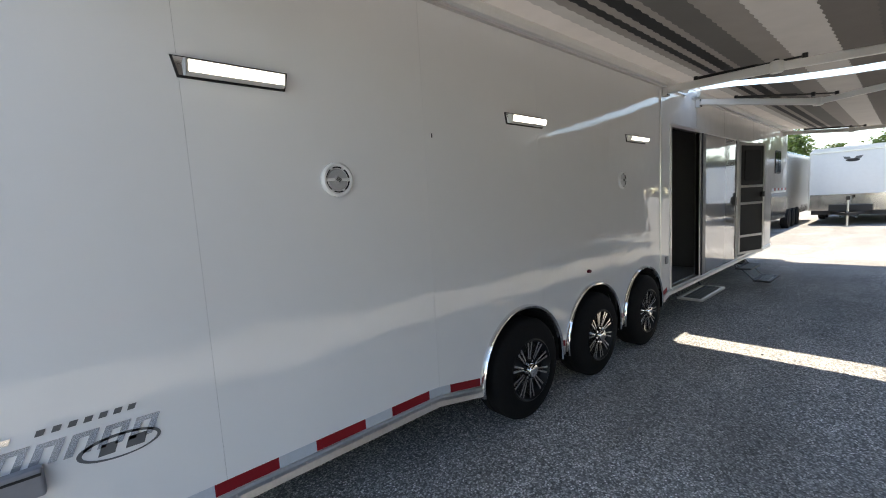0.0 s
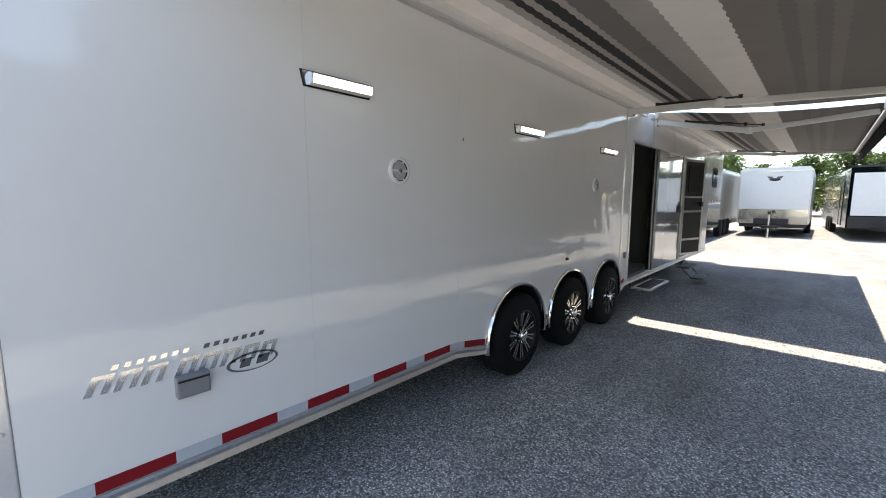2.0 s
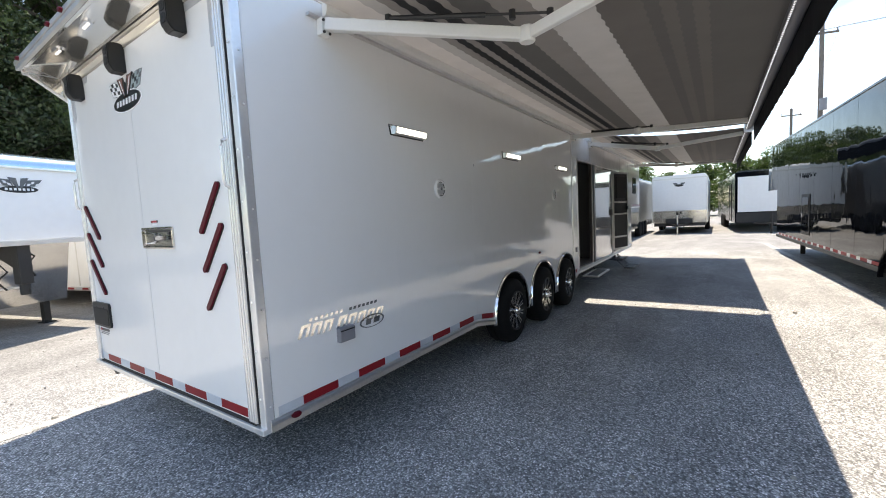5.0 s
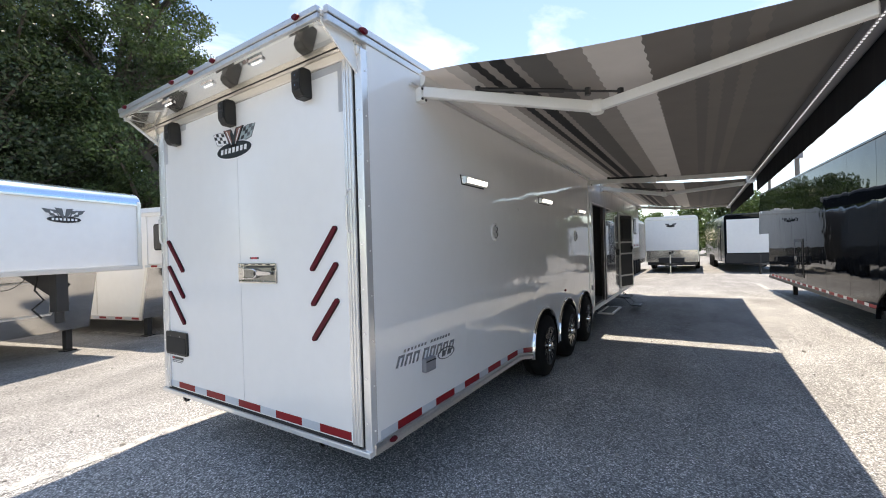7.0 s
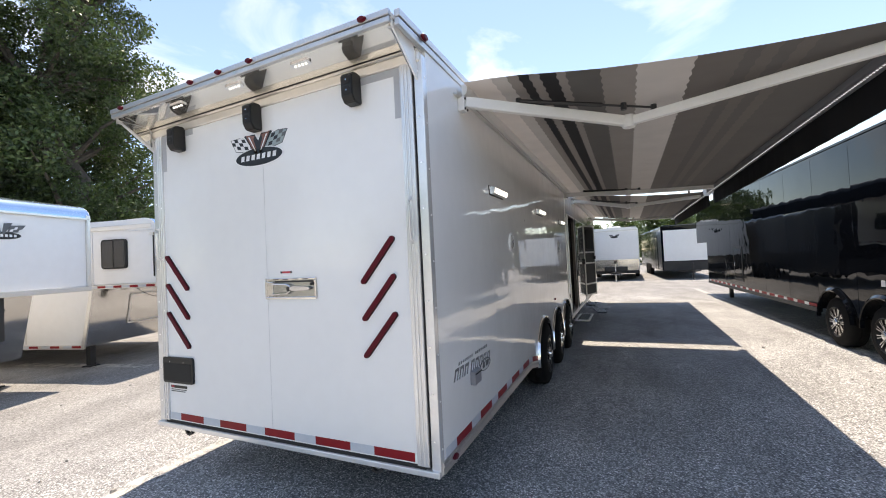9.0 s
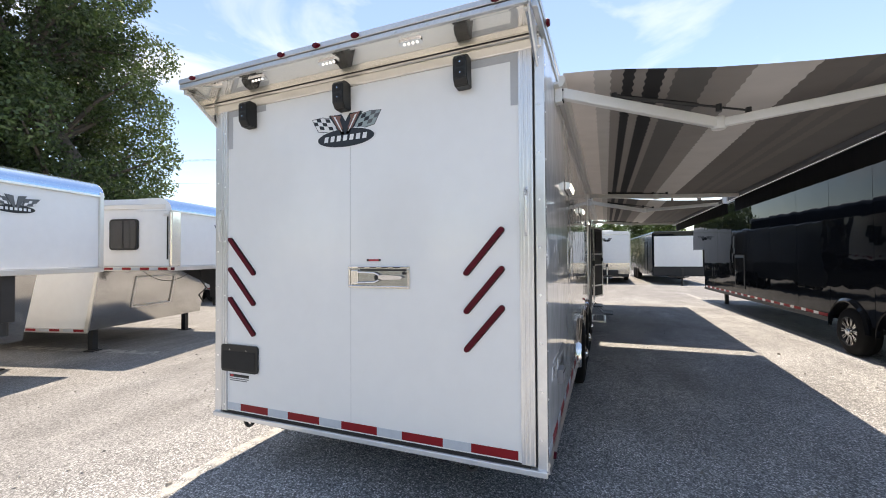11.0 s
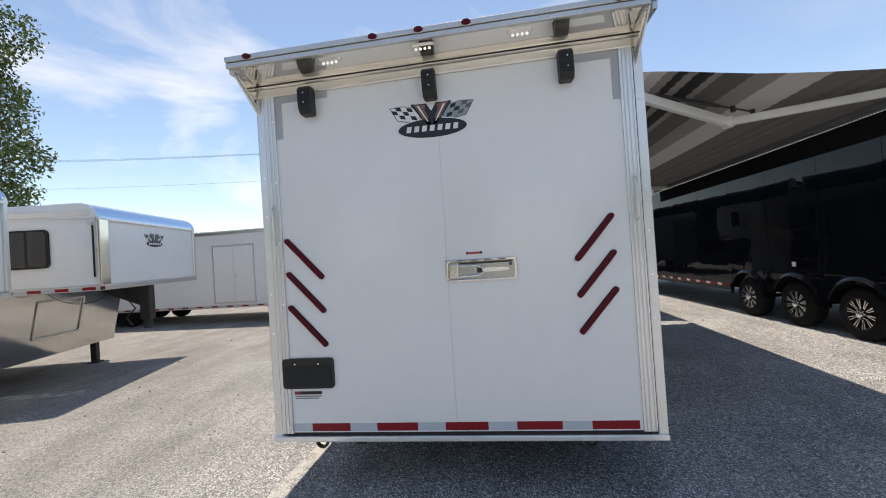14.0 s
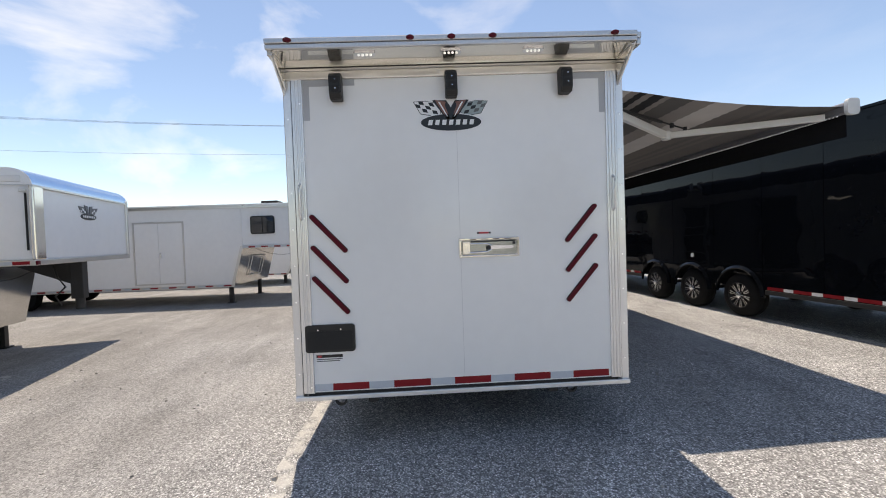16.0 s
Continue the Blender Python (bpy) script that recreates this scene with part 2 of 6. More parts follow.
def fabric_material():
    """Awning cloth: woven bands that run along the trailer, lit from above and letting some light through."""
    m = bpy.data.materials.new("striped_awning_cloth")
    m.use_nodes = True
    n, l = m.node_tree.nodes, m.node_tree.links
    b, out = n["Principled BSDF"], n["Material Output"]
    tc, sep = n.new("ShaderNodeTexCoord"), n.new("ShaderNodeSeparateXYZ")
    l.new(tc.outputs["Object"], sep.inputs[0])
    # scalloped edges of the bands
    sc = n.new("ShaderNodeMath")
    sc.operation = "MULTIPLY"
    sc.inputs[1].default_value = 55.0
    l.new(sep.outputs["X"], sc.inputs[0])
    si = n.new("ShaderNodeMath")
    si.operation = "SINE"
    l.new(sc.outputs[0], si.inputs[0])
    ab = n.new("ShaderNodeMath")
    ab.operation = "MULTIPLY_ADD"
    ab.inputs[1].default_value = 0.005
    l.new(si.outputs[0], ab.inputs[0])
    l.new(sep.outputs["Y"], ab.inputs[2])
    mr = n.new("ShaderNodeMapRange")
    mr.inputs["From Min"].default_value, mr.inputs["From Max"].default_value = 0.0, -2.5
    l.new(ab.outputs[0], mr.inputs["Value"])
    cr = n.new("ShaderNodeValToRGB")
    cr.color_ramp.interpolation = "CONSTANT"
    cream, light, mid, dark, black = (0.64, 0.59, 0.55), (0.45, 0.425, 0.40), (0.22, 0.20, 0.185), (0.092, 0.087, 0.082), (0.013, 0.013, 0.014)
    outer = (0.120, 0.108, 0.099)
    bands = [(0, cream), (0.25, light), (0.36, mid), (0.43, black), (0.50, mid), (0.575, black), (0.678, mid), (0.735, dark),
             (0.945, mid), (1.15, light), (1.45, outer), (1.68, dark), (1.76, outer), (1.84, dark), (1.92, outer), (2.0, dark)]
    e = cr.color_ramp.elements
    for i, (y, c) in enumerate(bands):
        el = e[i] if i < 2 else e.new(y / 2.5)
        el.position, el.color = y / 2.5, (*c, 1)
    l.new(mr.outputs["Result"], cr.inputs["Fac"])
    weave = n.new("ShaderNodeTexNoise")
    weave.inputs["Scale"].default_value = 5.0
    weave.inputs["Detail"].default_value = 6
    l.new(tc.outputs["Object"], weave.inputs["Vector"])
    wr = n.new("ShaderNodeMapRange")
    wr.inputs["To Min"].default_value, wr.inputs["To Max"].default_value = 0.88, 1.1
    l.new(weave.outputs["Fac"], wr.inputs["Value"])
    mul = n.new("ShaderNodeVectorMath")
    mul.operation = "SCALE"
    l.new(cr.outputs["Color"], mul.inputs[0])
    l.new(wr.outputs["Result"], mul.inputs["Scale"])
    l.new(mul.outputs[0], b.inputs["Base Color"])
    b.inputs["Roughness"].default_value = 0.8
    tr, mix = n.new("ShaderNodeBsdfTranslucent"), n.new("ShaderNodeMixShader")
    mix.inputs["Fac"].default_value = 0.055
    l.new(mul.outputs[0], tr.inputs["Color"])
    l.new(b.outputs[0], mix.inputs[1])
    l.new(tr.outputs[0], mix.inputs[2])
    l.new(mix.outputs[0], out.inputs["Surface"])
    return m


FABRIC = fabric_material()


def ground_material(name="worn_asphalt_and_gravel"):
    m = bpy.data.materials.new(name)
    m.use_nodes = True
    n, l = m.node_tree.nodes, m.node_tree.links
    b = n["Principled BSDF"]
    tc = n.new("ShaderNodeTexCoord")

    def noise_node(s, detail=4, rough=0.6):
        t = n.new("ShaderNodeTexNoise")
        t.inputs["Scale"].default_value, t.inputs["Detail"].default_value, t.inputs["Roughness"].default_value = s, detail, rough
        l.new(tc.outputs["Object"], t.inputs["Vector"])
        return t.outputs["Fac"]

    def mixc(fac, a, c, blend="MIX"):
        x = n.new("ShaderNodeMix")
        x.data_type, x.blend_type = "RGBA", blend
        if isinstance(fac, float):
            x.inputs["Factor"].default_value = fac
        else:
            l.new(fac, x.inputs["Factor"])
        for key, v in (("A", a), ("B", c)):
            if isinstance(v, tuple):
                x.inputs[key].default_value = (*v, 1)
            else:
                l.new(v, x.inputs[key])
        return x.outputs["Result"]

    def rng(v, a, c, lo=0.0, hi=1.0):
        r = n.new("ShaderNodeMapRange")
        r.inputs["From Min"].default_value, r.inputs["From Max"].default_value = a, c
        r.inputs["To Min"].default_value, r.inputs["To Max"].default_value = lo, hi
        l.new(v, r.inputs["Value"])
        return r.outputs["Result"]

    vor = n.new("ShaderNodeTexVoronoi")
    vor.inputs["Scale"].default_value = 88.0
    l.new(tc.outputs["Object"], vor.inputs["Vector"])
    chips = n.new("ShaderNodeSeparateColor")
    l.new(vor.outputs["Color"], chips.inputs[0])
    # stone chips in grey binder, lighter and sandier away from the parking bay
    chip = mixc(rng(chips.outputs[0], 0.1, 0.95), (0.215, 0.214, 0.212), (0.84, 0.835, 0.825))
    binder = rng(vor.outputs["Distance"], 0.35, 0.75)
    asphalt = mixc(binder, chip, (0.21, 0.208, 0.206))
    sandy = mixc(noise_node(30.0, 6), (0.218, 0.212, 0.204), (0.345, 0.334, 0.320))
    sep = n.new("ShaderNodeSeparateXYZ")
    l.new(tc.outputs["Object"], sep.inputs[0])
    fx, fy = rng(sep.outputs["X"], 9.0, 17.0), rng(sep.outputs["Y"], 2.2, 4.5)
    mx = n.new("ShaderNodeMath")
    mx.operation = "MAXIMUM"
    l.new(fx, mx.inputs[0])
    l.new(fy, mx.inputs[1])
    patch = rng(noise_node(0.35, 5), 0.35, 0.65, -0.35, 0.35)
    sm = n.new("ShaderNodeMath")
    sm.operation, sm.use_clamp = "ADD", True
    l.new(mx.outputs[0], sm.inputs[0])
    l.new(patch, sm.inputs[1])
    base = mixc(sm.outputs[0], asphalt, sandy)
    big = rng(noise_node(0.9, 6), 0.3, 0.7, 0.82, 1.12)
    # grit everywhere, and darker traffic smears drawn out along the lane
    grit = rng(chips.outputs[1], 0.0, 1.0, 0.60, 1.40)
    mp = n.new("ShaderNodeMapping")
    mp.inputs["Scale"].default_value = (0.35, 1.3, 1.0)
    mp.inputs["Rotation"].default_value = (0, 0, 0.5)
    l.new(tc.outputs["Object"], mp.inputs["Vector"])
    sm_n = n.new("ShaderNodeTexNoise")
    sm_n.inputs["Scale"].default_value, sm_n.inputs["Detail"].default_value, sm_n.inputs["Roughness"].default_value = 1.6, 8, 0.68
    l.new(mp.outputs["Vector"], sm_n.inputs["Vector"])
    smear = rng(sm_n.outputs["Fac"], 0.36, 0.62, 0.84, 1.08)
    mid = rng(noise_node(30.0, 8, 0.75), 0.3, 0.7, 0.72, 1.28)
    prod = big
    for extra in (grit, smear, mid):
        mm = n.new("ShaderNodeMath")
        mm.operation = "MULTIPLY"
        l.new(prod, mm.inputs[0])
        l.new(extra, mm.inputs[1])
        prod = mm.outputs[0]
    sc = n.new("ShaderNodeVectorMath")
    sc.operation = "SCALE"
    l.new(base, sc.inputs[0])
    l.new(prod, sc.inputs["Scale"])
    l.new(sc.outputs[0], b.inputs["Base Color"])
    b.inputs["Roughness"].default_value = 0.85
    b.inputs["Specular IOR Level"].default_value = 0.35
    bp, bp2 = n.new("ShaderNodeBump"), n.new("ShaderNodeBump")
    bp.inputs["Distance"].default_value, bp.inputs["Strength"].default_value = 0.006, 0.7
    l.new(vor.outputs["Distance"], bp.inputs["Height"])
    bp.invert = True
    bp2.inputs["Distance"].default_value, bp2.inputs["Strength"].default_value = 0.02, 0.5
    l.new(noise_node(9.0, 6), bp2.inputs["Height"])
    l.new(bp2.outputs[0], bp.inputs["Normal"])
    l.new(bp.outputs[0], b.inputs["Normal"])
    return m


GROUND = ground_material()


def line_paint():
    """Old white road paint, worn through to the asphalt."""
    m = ground_material("worn_white_road_paint")
    n, l = m.node_tree.nodes, m.node_tree.links
    b = n["Principled BSDF"]
    src = b.inputs["Base Color"].links[0].from_socket
    tc = n.new("ShaderNodeTexCoord")
    t = n.new("ShaderNodeTexNoise")
    t.inputs["Scale"].default_value, t.inputs["Detail"].default_value = 7.0, 8
    l.new(tc.outputs["Object"], t.inputs["Vector"])
    r = n.new("ShaderNodeMapRange")
    r.inputs["From Min"].default_value, r.inputs["From Max"].default_value = 0.40, 0.58
    r.inputs["To Min"].default_value, r.inputs["To Max"].default_value = 0.0, 0.75
    l.new(t.outputs["Fac"], r.inputs["Value"])
    x = n.new("ShaderNodeMix")
    x.data_type = "RGBA"
    l.new(r.outputs["Result"], x.inputs["Factor"])
    l.new(src, x.inputs["A"])
    x.inputs["B"].default_value = (0.58, 0.56, 0.52, 1)
    l.new(x.outputs["Result"], b.inputs["Base Color"])
    return m


PAINT = line_paint()


# ---------------------------------------------------------------- mesh helpers
def thing(name, at=(0, 0, 0), yaw=0.0, label="", category="", group="", kind=""):
    ob = new(name)
    ob.empty_display_size = 0.2
    ob.matrix_world = pose(*at, 0, 0, yaw)
    return tagged(ob, label, category, group, kind)


def finish(name, bm, material, smooth=False):
    bmesh.ops.recalc_face_normals(bm, faces=bm.faces)
    me = bpy.data.meshes.new(name)
    if smooth:
        for f in bm.faces:
            f.smooth = True
    bm.to_mesh(me)
    bm.free()
    me.materials.append(material)
    if smooth:
        me.set_sharp_from_angle(angle=radians(35))
    return me


def part(name, bm, material, parent=None, label="", smooth=False):
    ob = new(name, finish(name, bm, material, smooth))
    if parent is not None:
        ob.parent = parent
    return tagged(ob, label)


def piece(name, me, parent, m=None, label=""):
    ob = new(name, me)
    ob.parent = parent
    if m is not None:
        ob.matrix_basis = m
    return tagged(ob, label)


def box(x0, x1, y0, y1, z0, z1, bevel=0.0, bm=None, m=None):
    own = bm is None
    bm = bmesh.new() if own else bm
    r = bmesh.ops.create_cube(bm, size=1.0)
    vs = r["verts"]
    for v in vs:
        v.co = Vector(((x0 + x1) / 2 + v.co.x * (x1 - x0), (y0 + y1) / 2 + v.co.y * (y1 - y0), (z0 + z1) / 2 + v.co.z * (z1 - z0)))
    if bevel:
        es = list({e for v in vs for e in v.link_edges})
        r2 = bmesh.ops.bevel(bm, geom=es, offset=bevel, segments=2, affect="EDGES", profile=0.5)
        vs = list({v for f in r2["faces"] for v in f.verts} | {v for v in vs if v.is_valid})
    if m is not None:
        bmesh.ops.transform(bm, matrix=m, verts=[v for v in vs if v.is_valid])
    return bm


def prism(outline, axis, a, b, bm=None):
    """A plate: the outline (pairs in the plane across the axis) carried from a to b along the axis 'x', 'y' or 'z'."""
    bm = bm or bmesh.new()

    def co(p, d):
        return {"x": (d, p[0], p[1]), "y": (p[0], d, p[1]), "z": (p[0], p[1], d)}[axis]

    va, vb = [bm.verts.new(co(p, a)) for p in outline], [bm.verts.new(co(p, b)) for p in outline]
    bm.faces.new(va)
    bm.faces.new(vb[::-1])
    k = len(outline)
    for i in range(k):
        bm.faces.new((va[i], vb[i], vb[(i + 1) % k], va[(i + 1) % k]))
    return bm


def rounded(w, h, r, n=5, cx=0.0, cy=0.0):
    pts = []
    for qx, qy, a0 in ((1, 1, 0), (-1, 1, 90), (-1, -1, 180), (1, -1, 270)):
        for i in range(n + 1):
            a = radians(a0 + 90 * i / n)
            pts.append((cx + qx * (w / 2 - r) + r * math.cos(a), cy + qy * (h / 2 - r) + r * math.sin(a)))
    return pts


def tube(points, r, n=8, bm=None):
    bm = bm or bmesh.new()
    rings = []
    pts = [Vector(p) for p in points]
    for i, p in enumerate(pts):
        d = (pts[min(i + 1, len(pts) - 1)] - pts[max(i - 1, 0)]).normalized()
        up = Vector((0, 0, 1)) if abs(d.z) < 0.95 else Vector((1, 0, 0))
        u = d.cross(up).normalized()
        v = u.cross(d)
        rr = r[i] if isinstance(r, (list, tuple)) else r
        rings.append([bm.verts.new(p + rr * (math.cos(2 * math.pi * k / n) * u + math.sin(2 * math.pi * k / n) * v)) for k in range(n)])
    for a, b in zip(rings, rings[1:]):
        for k in range(n):
            bm.faces.new((a[k], a[(k + 1) % n], b[(k + 1) % n], b[k]))
    bm.faces.new(rings[0])
    bm.faces.new(rings[-1][::-1])
    return bm


def lathe(profile, n=40, bm=None):
    """Turns (radius, y) pairs round the y axis."""
    bm = bm or bmesh.new()
    rings = []
    for r, y in profile:
        rings.append([bm.verts.new((r * math.cos(2 * math.pi * k / n), y, r * math.sin(2 * math.pi * k / n))) for k in range(n)] if r > 1e-6
                     else [bm.verts.new((0, y, 0))])
    for a, b in zip(rings, rings[1:]):
        for k in range(n):
            k2 = (k + 1) % n
            if len(a) == 1 and len(b) == 1:
                continue
            if len(a) == 1:
                bm.faces.new((a[0], b[k], b[k2]))
            elif len(b) == 1:
                bm.faces.new((a[k], a[k2], b[0]))
            else:
                bm.faces.new((a[k], a[k2], b[k2], b[k]))
    return bm


def beam(p, q, w, h, bevel=0.004, bm=None):
    """A bar of section w (level) by h (upright) from p to q."""
    p, q = Vector(p), Vector(q)
    d = q - p
    m = Matrix.Translation((p + q) / 2) @ d.to_track_quat("X", "Z").to_matrix().to_4x4()
    return box(-d.length / 2, d.length / 2, -w / 2, w / 2, -h / 2, h / 2, bevel, bm, m)


# ---------------------------------------------------------------- ground
def build_ground():
    bm = bmesh.new()
    n = 48
    ring_r = [0.0, 3, 6, 10, 16, 25, 40, 70, 120, 250, 600]
    prev = None
    for r in ring_r:
        if r == 0:
            cur = [bm.verts.new((4, 0, 0))]
        else:
            cur = [bm.verts.new((4 + r * math.cos(2 * math.pi * k / n), r * math.sin(2 * math.pi * k / n), 0)) for k in range(n)]
        if prev:
            for k in range(n):
                k2 = (k + 1) % n
                bm.faces.new((prev[0], cur[k], cur[k2]) if len(prev) == 1 else (prev[k], cur[k], cur[k2], prev[k2]))
        prev = cur
    g = part("ground", bm, GROUND)
    tagged(g, "grey worn asphalt lot turning to pale gravel", "ground", kind="structure")


build_ground()


def painted_line(p, q, w):
    p, q = Vector(p), Vector(q)
    d = (q - p).normalized()
    side = Vector((-d.y, d.x, 0)) * w / 2
    bm = bmesh.new()
    n = 60
    rng = random.Random(int(abs(p.y) * 100))
    left, right = [], []
    for i in range(n + 1):
        c = p.lerp(q, i / n)
        left.append(bm.verts.new(c + side * (1 + rng.uniform(-0.25, 0.25)) + Vector((0, 0, 0.004))))
        right.append(bm.verts.new(c - side * (1 + rng.uniform(-0.25, 0.25)) + Vector((0, 0, 0.004))))
    for i in range(n):
        bm.faces.new((left[i], left[i + 1], right[i + 1], right[i]))
    ob = part("painted_line", bm, PAINT)
    tagged(ob, "worn white painted parking line on the asphalt", "road marking", "parking lines", "structure")


painted_line((-1.6, 2.58, 0), (7.0, 2.60, 0), 0.14)
painted_line((1.75, 9.9, 0), (2.36, 6.85, 0), 0.22)
painted_line((-1.0, -4.54, 0), (17.0, -3.42, 0), 0.14)


def loose_stones():
    verts, faces = [], []
    rng = random.Random(5)
    for i in range(420):
        x, y = rng.uniform(-2.5, 8), rng.uniform(-4.5, 7)
        s = rng.uniform(0.006, 0.016) if i > 3 else 0.03
        if i == 0:
            x, y = -0.33, 2.62
        b0 = len(verts)
        for k in range(5):
            a = 2 * math.pi * k / 5 + rng.random()
            verts.append((x + s * math.cos(a) * rng.uniform(0.7, 1.3), y + s * math.sin(a) * rng.uniform(0.7, 1.3), 0.0))
        for k in range(5):
            vx, vy, _ = verts[b0 + k]
            verts.append((x + (vx - x) * 0.7, y + (vy - y) * 0.7, s * rng.uniform(0.6, 1.0)))
        for k in range(5):
            faces.append((b0 + k, b0 + (k + 1) % 5, b0 + 5 + (k + 1) % 5, b0 + 5 + k))
        faces.append(tuple(b0 + 5 + k for k in range(5)))
    me = bpy.data.meshes.new("gravel")
    me.from_pydata(verts, [], faces)
    me.materials.append(STONE)
    tagged(new("gravel", me), "loose grey stones scattered on the asphalt", "gravel", kind="stuff")


loose_stones()


# ---------------------------------------------------------------- wheels
R_TYRE, R_RIM = 0.38, 0.235


def wheel_meshes():
    tyre = lathe([(R_RIM - 0.01, -0.02), (R_RIM + 0.012, -0.020), (0.29, -0.016), (0.345, -0.004), (0.370, 0.012), (R_TYRE, 0.035), (R_TYRE, 0.10), (R_TYRE - 0.008, 0.105),
                  (R_TYRE - 0.008, 0.115), (R_TYRE, 0.12), (R_TYRE, 0.18), (0.366, 0.215), (0.34, 0.235), (R_RIM, 0.24)], 48)
    rim = lathe([(R_RIM, -0.022), (R_RIM - 0.012, -0.024), (R_RIM - 0.02, -0.005), (R_RIM - 0.035, 0.03), (0.10, 0.035), (0.0, 0.03)], 40)
    spoke = bmesh.new()
    vs = [(-0.0045, 0.0, 0.080), (0.0045, 0.0, 0.080), (0.0140, 0.0, 0.212), (-0.0040, 0.0, 0.212)]
    front = [spoke.verts.new((x, -0.006 if z < 0.1 else -0.016, z)) for x, _, z in vs]
    back = [spoke.verts.new((x * 0.8, 0.03, z)) for x, _, z in vs]
    spoke.faces.new(front)
    spoke.faces.new(back[::-1])
    for i in range(4):
        spoke.faces.new((front[i], back[i], back[(i + 1) % 4], front[(i + 1) % 4]))
    hub = lathe([(0.052, 0.03), (0.052, -0.03), (0.046, -0.045), (0.03, -0.052), (0.0, -0.054)], 20)
    nut = lathe([(0.011, 0.03), (0.011, -0.015), (0.008, -0.024), (0.0, -0.025)], 6)
    lip = lathe([(R_RIM - 0.002, -0.024), (R_RIM - 0.010, -0.028), (R_RIM - 0.016, -0.020)], 40)
    return {"tyre": finish("tyre", tyre, RUBBER, True), "rim": finish("rim", rim, RIM_BLACK, True), "spoke": finish("spoke", spoke, MACHINED),
            "hub_cap": finish("hub_cap", hub, CHROME, True), "wheel_nut": finish("wheel_nut", nut, CHROME), "rim_lip": finish("rim_lip", lip, RIM_BLACK, True)}


WHEEL = wheel_meshes()


def wheel(parent, x, y, z=R_TYRE, flip=False, spin=0.0, spokes=20):
    """A wheel whose outer face looks along -y (or +y when flipped)."""
    w = new("wheel", WHEEL["rim"])
    w.parent = parent
    w.matrix_basis = pose(x, y, z, 0, spin, 180 if flip else 0)
    tagged(w, "black alloy wheel with bright machined spokes")
    piece("tyre", WHEEL["tyre"], w)
    piece("rim_lip", WHEEL["rim_lip"], w)
    for k in range(spokes):
        a = 360 / spokes * k + (3.5 if k % 2 else -3.5)
        piece("spoke", WHEEL["spoke"], w, pose(0, 0, 0, 0, a, 0))
    piece("hub_cap", WHEEL["hub_cap"], w, None, "chrome hub cap")
    for k in range(8):
        a = radians(45 * k)
        piece("wheel_nut", WHEEL["wheel_nut"], w, pose(0.068 * math.cos(a), 0, 0.068 * math.sin(a)))
    return w


def arch_trim(parent, cx, cz, r, y, material, label, a0=-8, a1=188, out=0.030, wide=0.030):
    bm = bmesh.new()
    sec = [(-0.004, 0.004), (-0.004, -out), (0.012, -out - 0.008), (wide, -out * 0.45), (wide, 0.004)]
    rings = []
    n = 26
    for i in range(n + 1):
        a = radians(a0 + (a1 - a0) * i / n)
        rings.append([bm.verts.new((cx + (r + s) * math.cos(a), y + o, cz + (r + s) * math.sin(a))) for s, o in sec])
    for p, q in zip(rings, rings[1:]):
        for k in range(len(sec)):
            k2 = (k + 1) % len(sec)
            bm.faces.new((p[k], q[k], q[k2], p[k2]))
    bm.faces.new(rings[0])
    bm.faces.new(rings[-1][::-1])
    return part("wheel_arch_trim", bm, material, parent, label, True)


# ---------------------------------------------------------------- the race trailer
W = 2.555           # width
Z0, ZTOP = 0.43, 2.95
LEN, NOSE = 11.4, 12.9
AXLES = (3.22, 4.26, 5.30)
ARCH = 0.462
DOOR1 = (6.08, 7.06, 0.48, 2.385)
DOOR2 = (8.92, 9.67, 0.48, 2.385)

trailer = thing("race_trailer", label="white enclosed race trailer with gooseneck and polished rear spoiler", category="trailer")


def skirt(x):
    """Height of the lower edge of the side."""
    pts = ((0, 0.470), (2.36, 0.470), (2.78, 0.395), (5.74, 0.395), (6.0, 0.470), (LEN, 0.470))
    for (xa, za), (xb, zb) in zip(pts, pts[1:]):
        if xa <= x <= xb:
            return za + (zb - za) * (x - xa) / (xb - xa)
    return 0.470


def side_outline(x0, x1, top):
    low = []
    xs = {x0, x1} | {x for x in (2.36, 2.78, 5.74, 6.0) if x0 < x < x1}
    for c in AXLES:
        for k in range(0, 25):
            x = c - ARCH * math.cos(math.pi * k / 24)
            if x0 < x < x1:
                xs.add(x)
    for x in sorted(xs):
        z = skirt(x)
        hit = None
        for c in AXLES:
            if abs(x - c) < ARCH - 1e-5:
                hit = R_TYRE + math.sqrt(ARCH ** 2 - (x - c) ** 2)
        low.append((x, max(z, hit) if hit else z))
    return low + [(x1, top), (x0, top)]


SEAMS = [0.0485, 1.18, 2.375, 3.47, 4.58, 5.75]
for a, b in zip(SEAMS, SEAMS[1:]):
    bm = prism(side_outline(a + 0.0004, b - 0.0004, 2.90), "y", 0.0, 0.04)
    bmesh.ops.triangulate(bm, faces=[f for f in bm.faces if len(f.verts) > 4])
    part("side_panel", bm, WHITE, trailer)
    part("panel_seam", box(b - 0.004, b + 0.004, 0.004, 0.03, {3.47: 0.82, 4.58: 0.76}.get(b, 0.50), 2.86), SEAM, trailer)


def plain_panel(x0, x1, z0, z1):
    part("side_panel", box(x0, x1, 0.0, 0.04, z0, z1), WHITE, trailer)


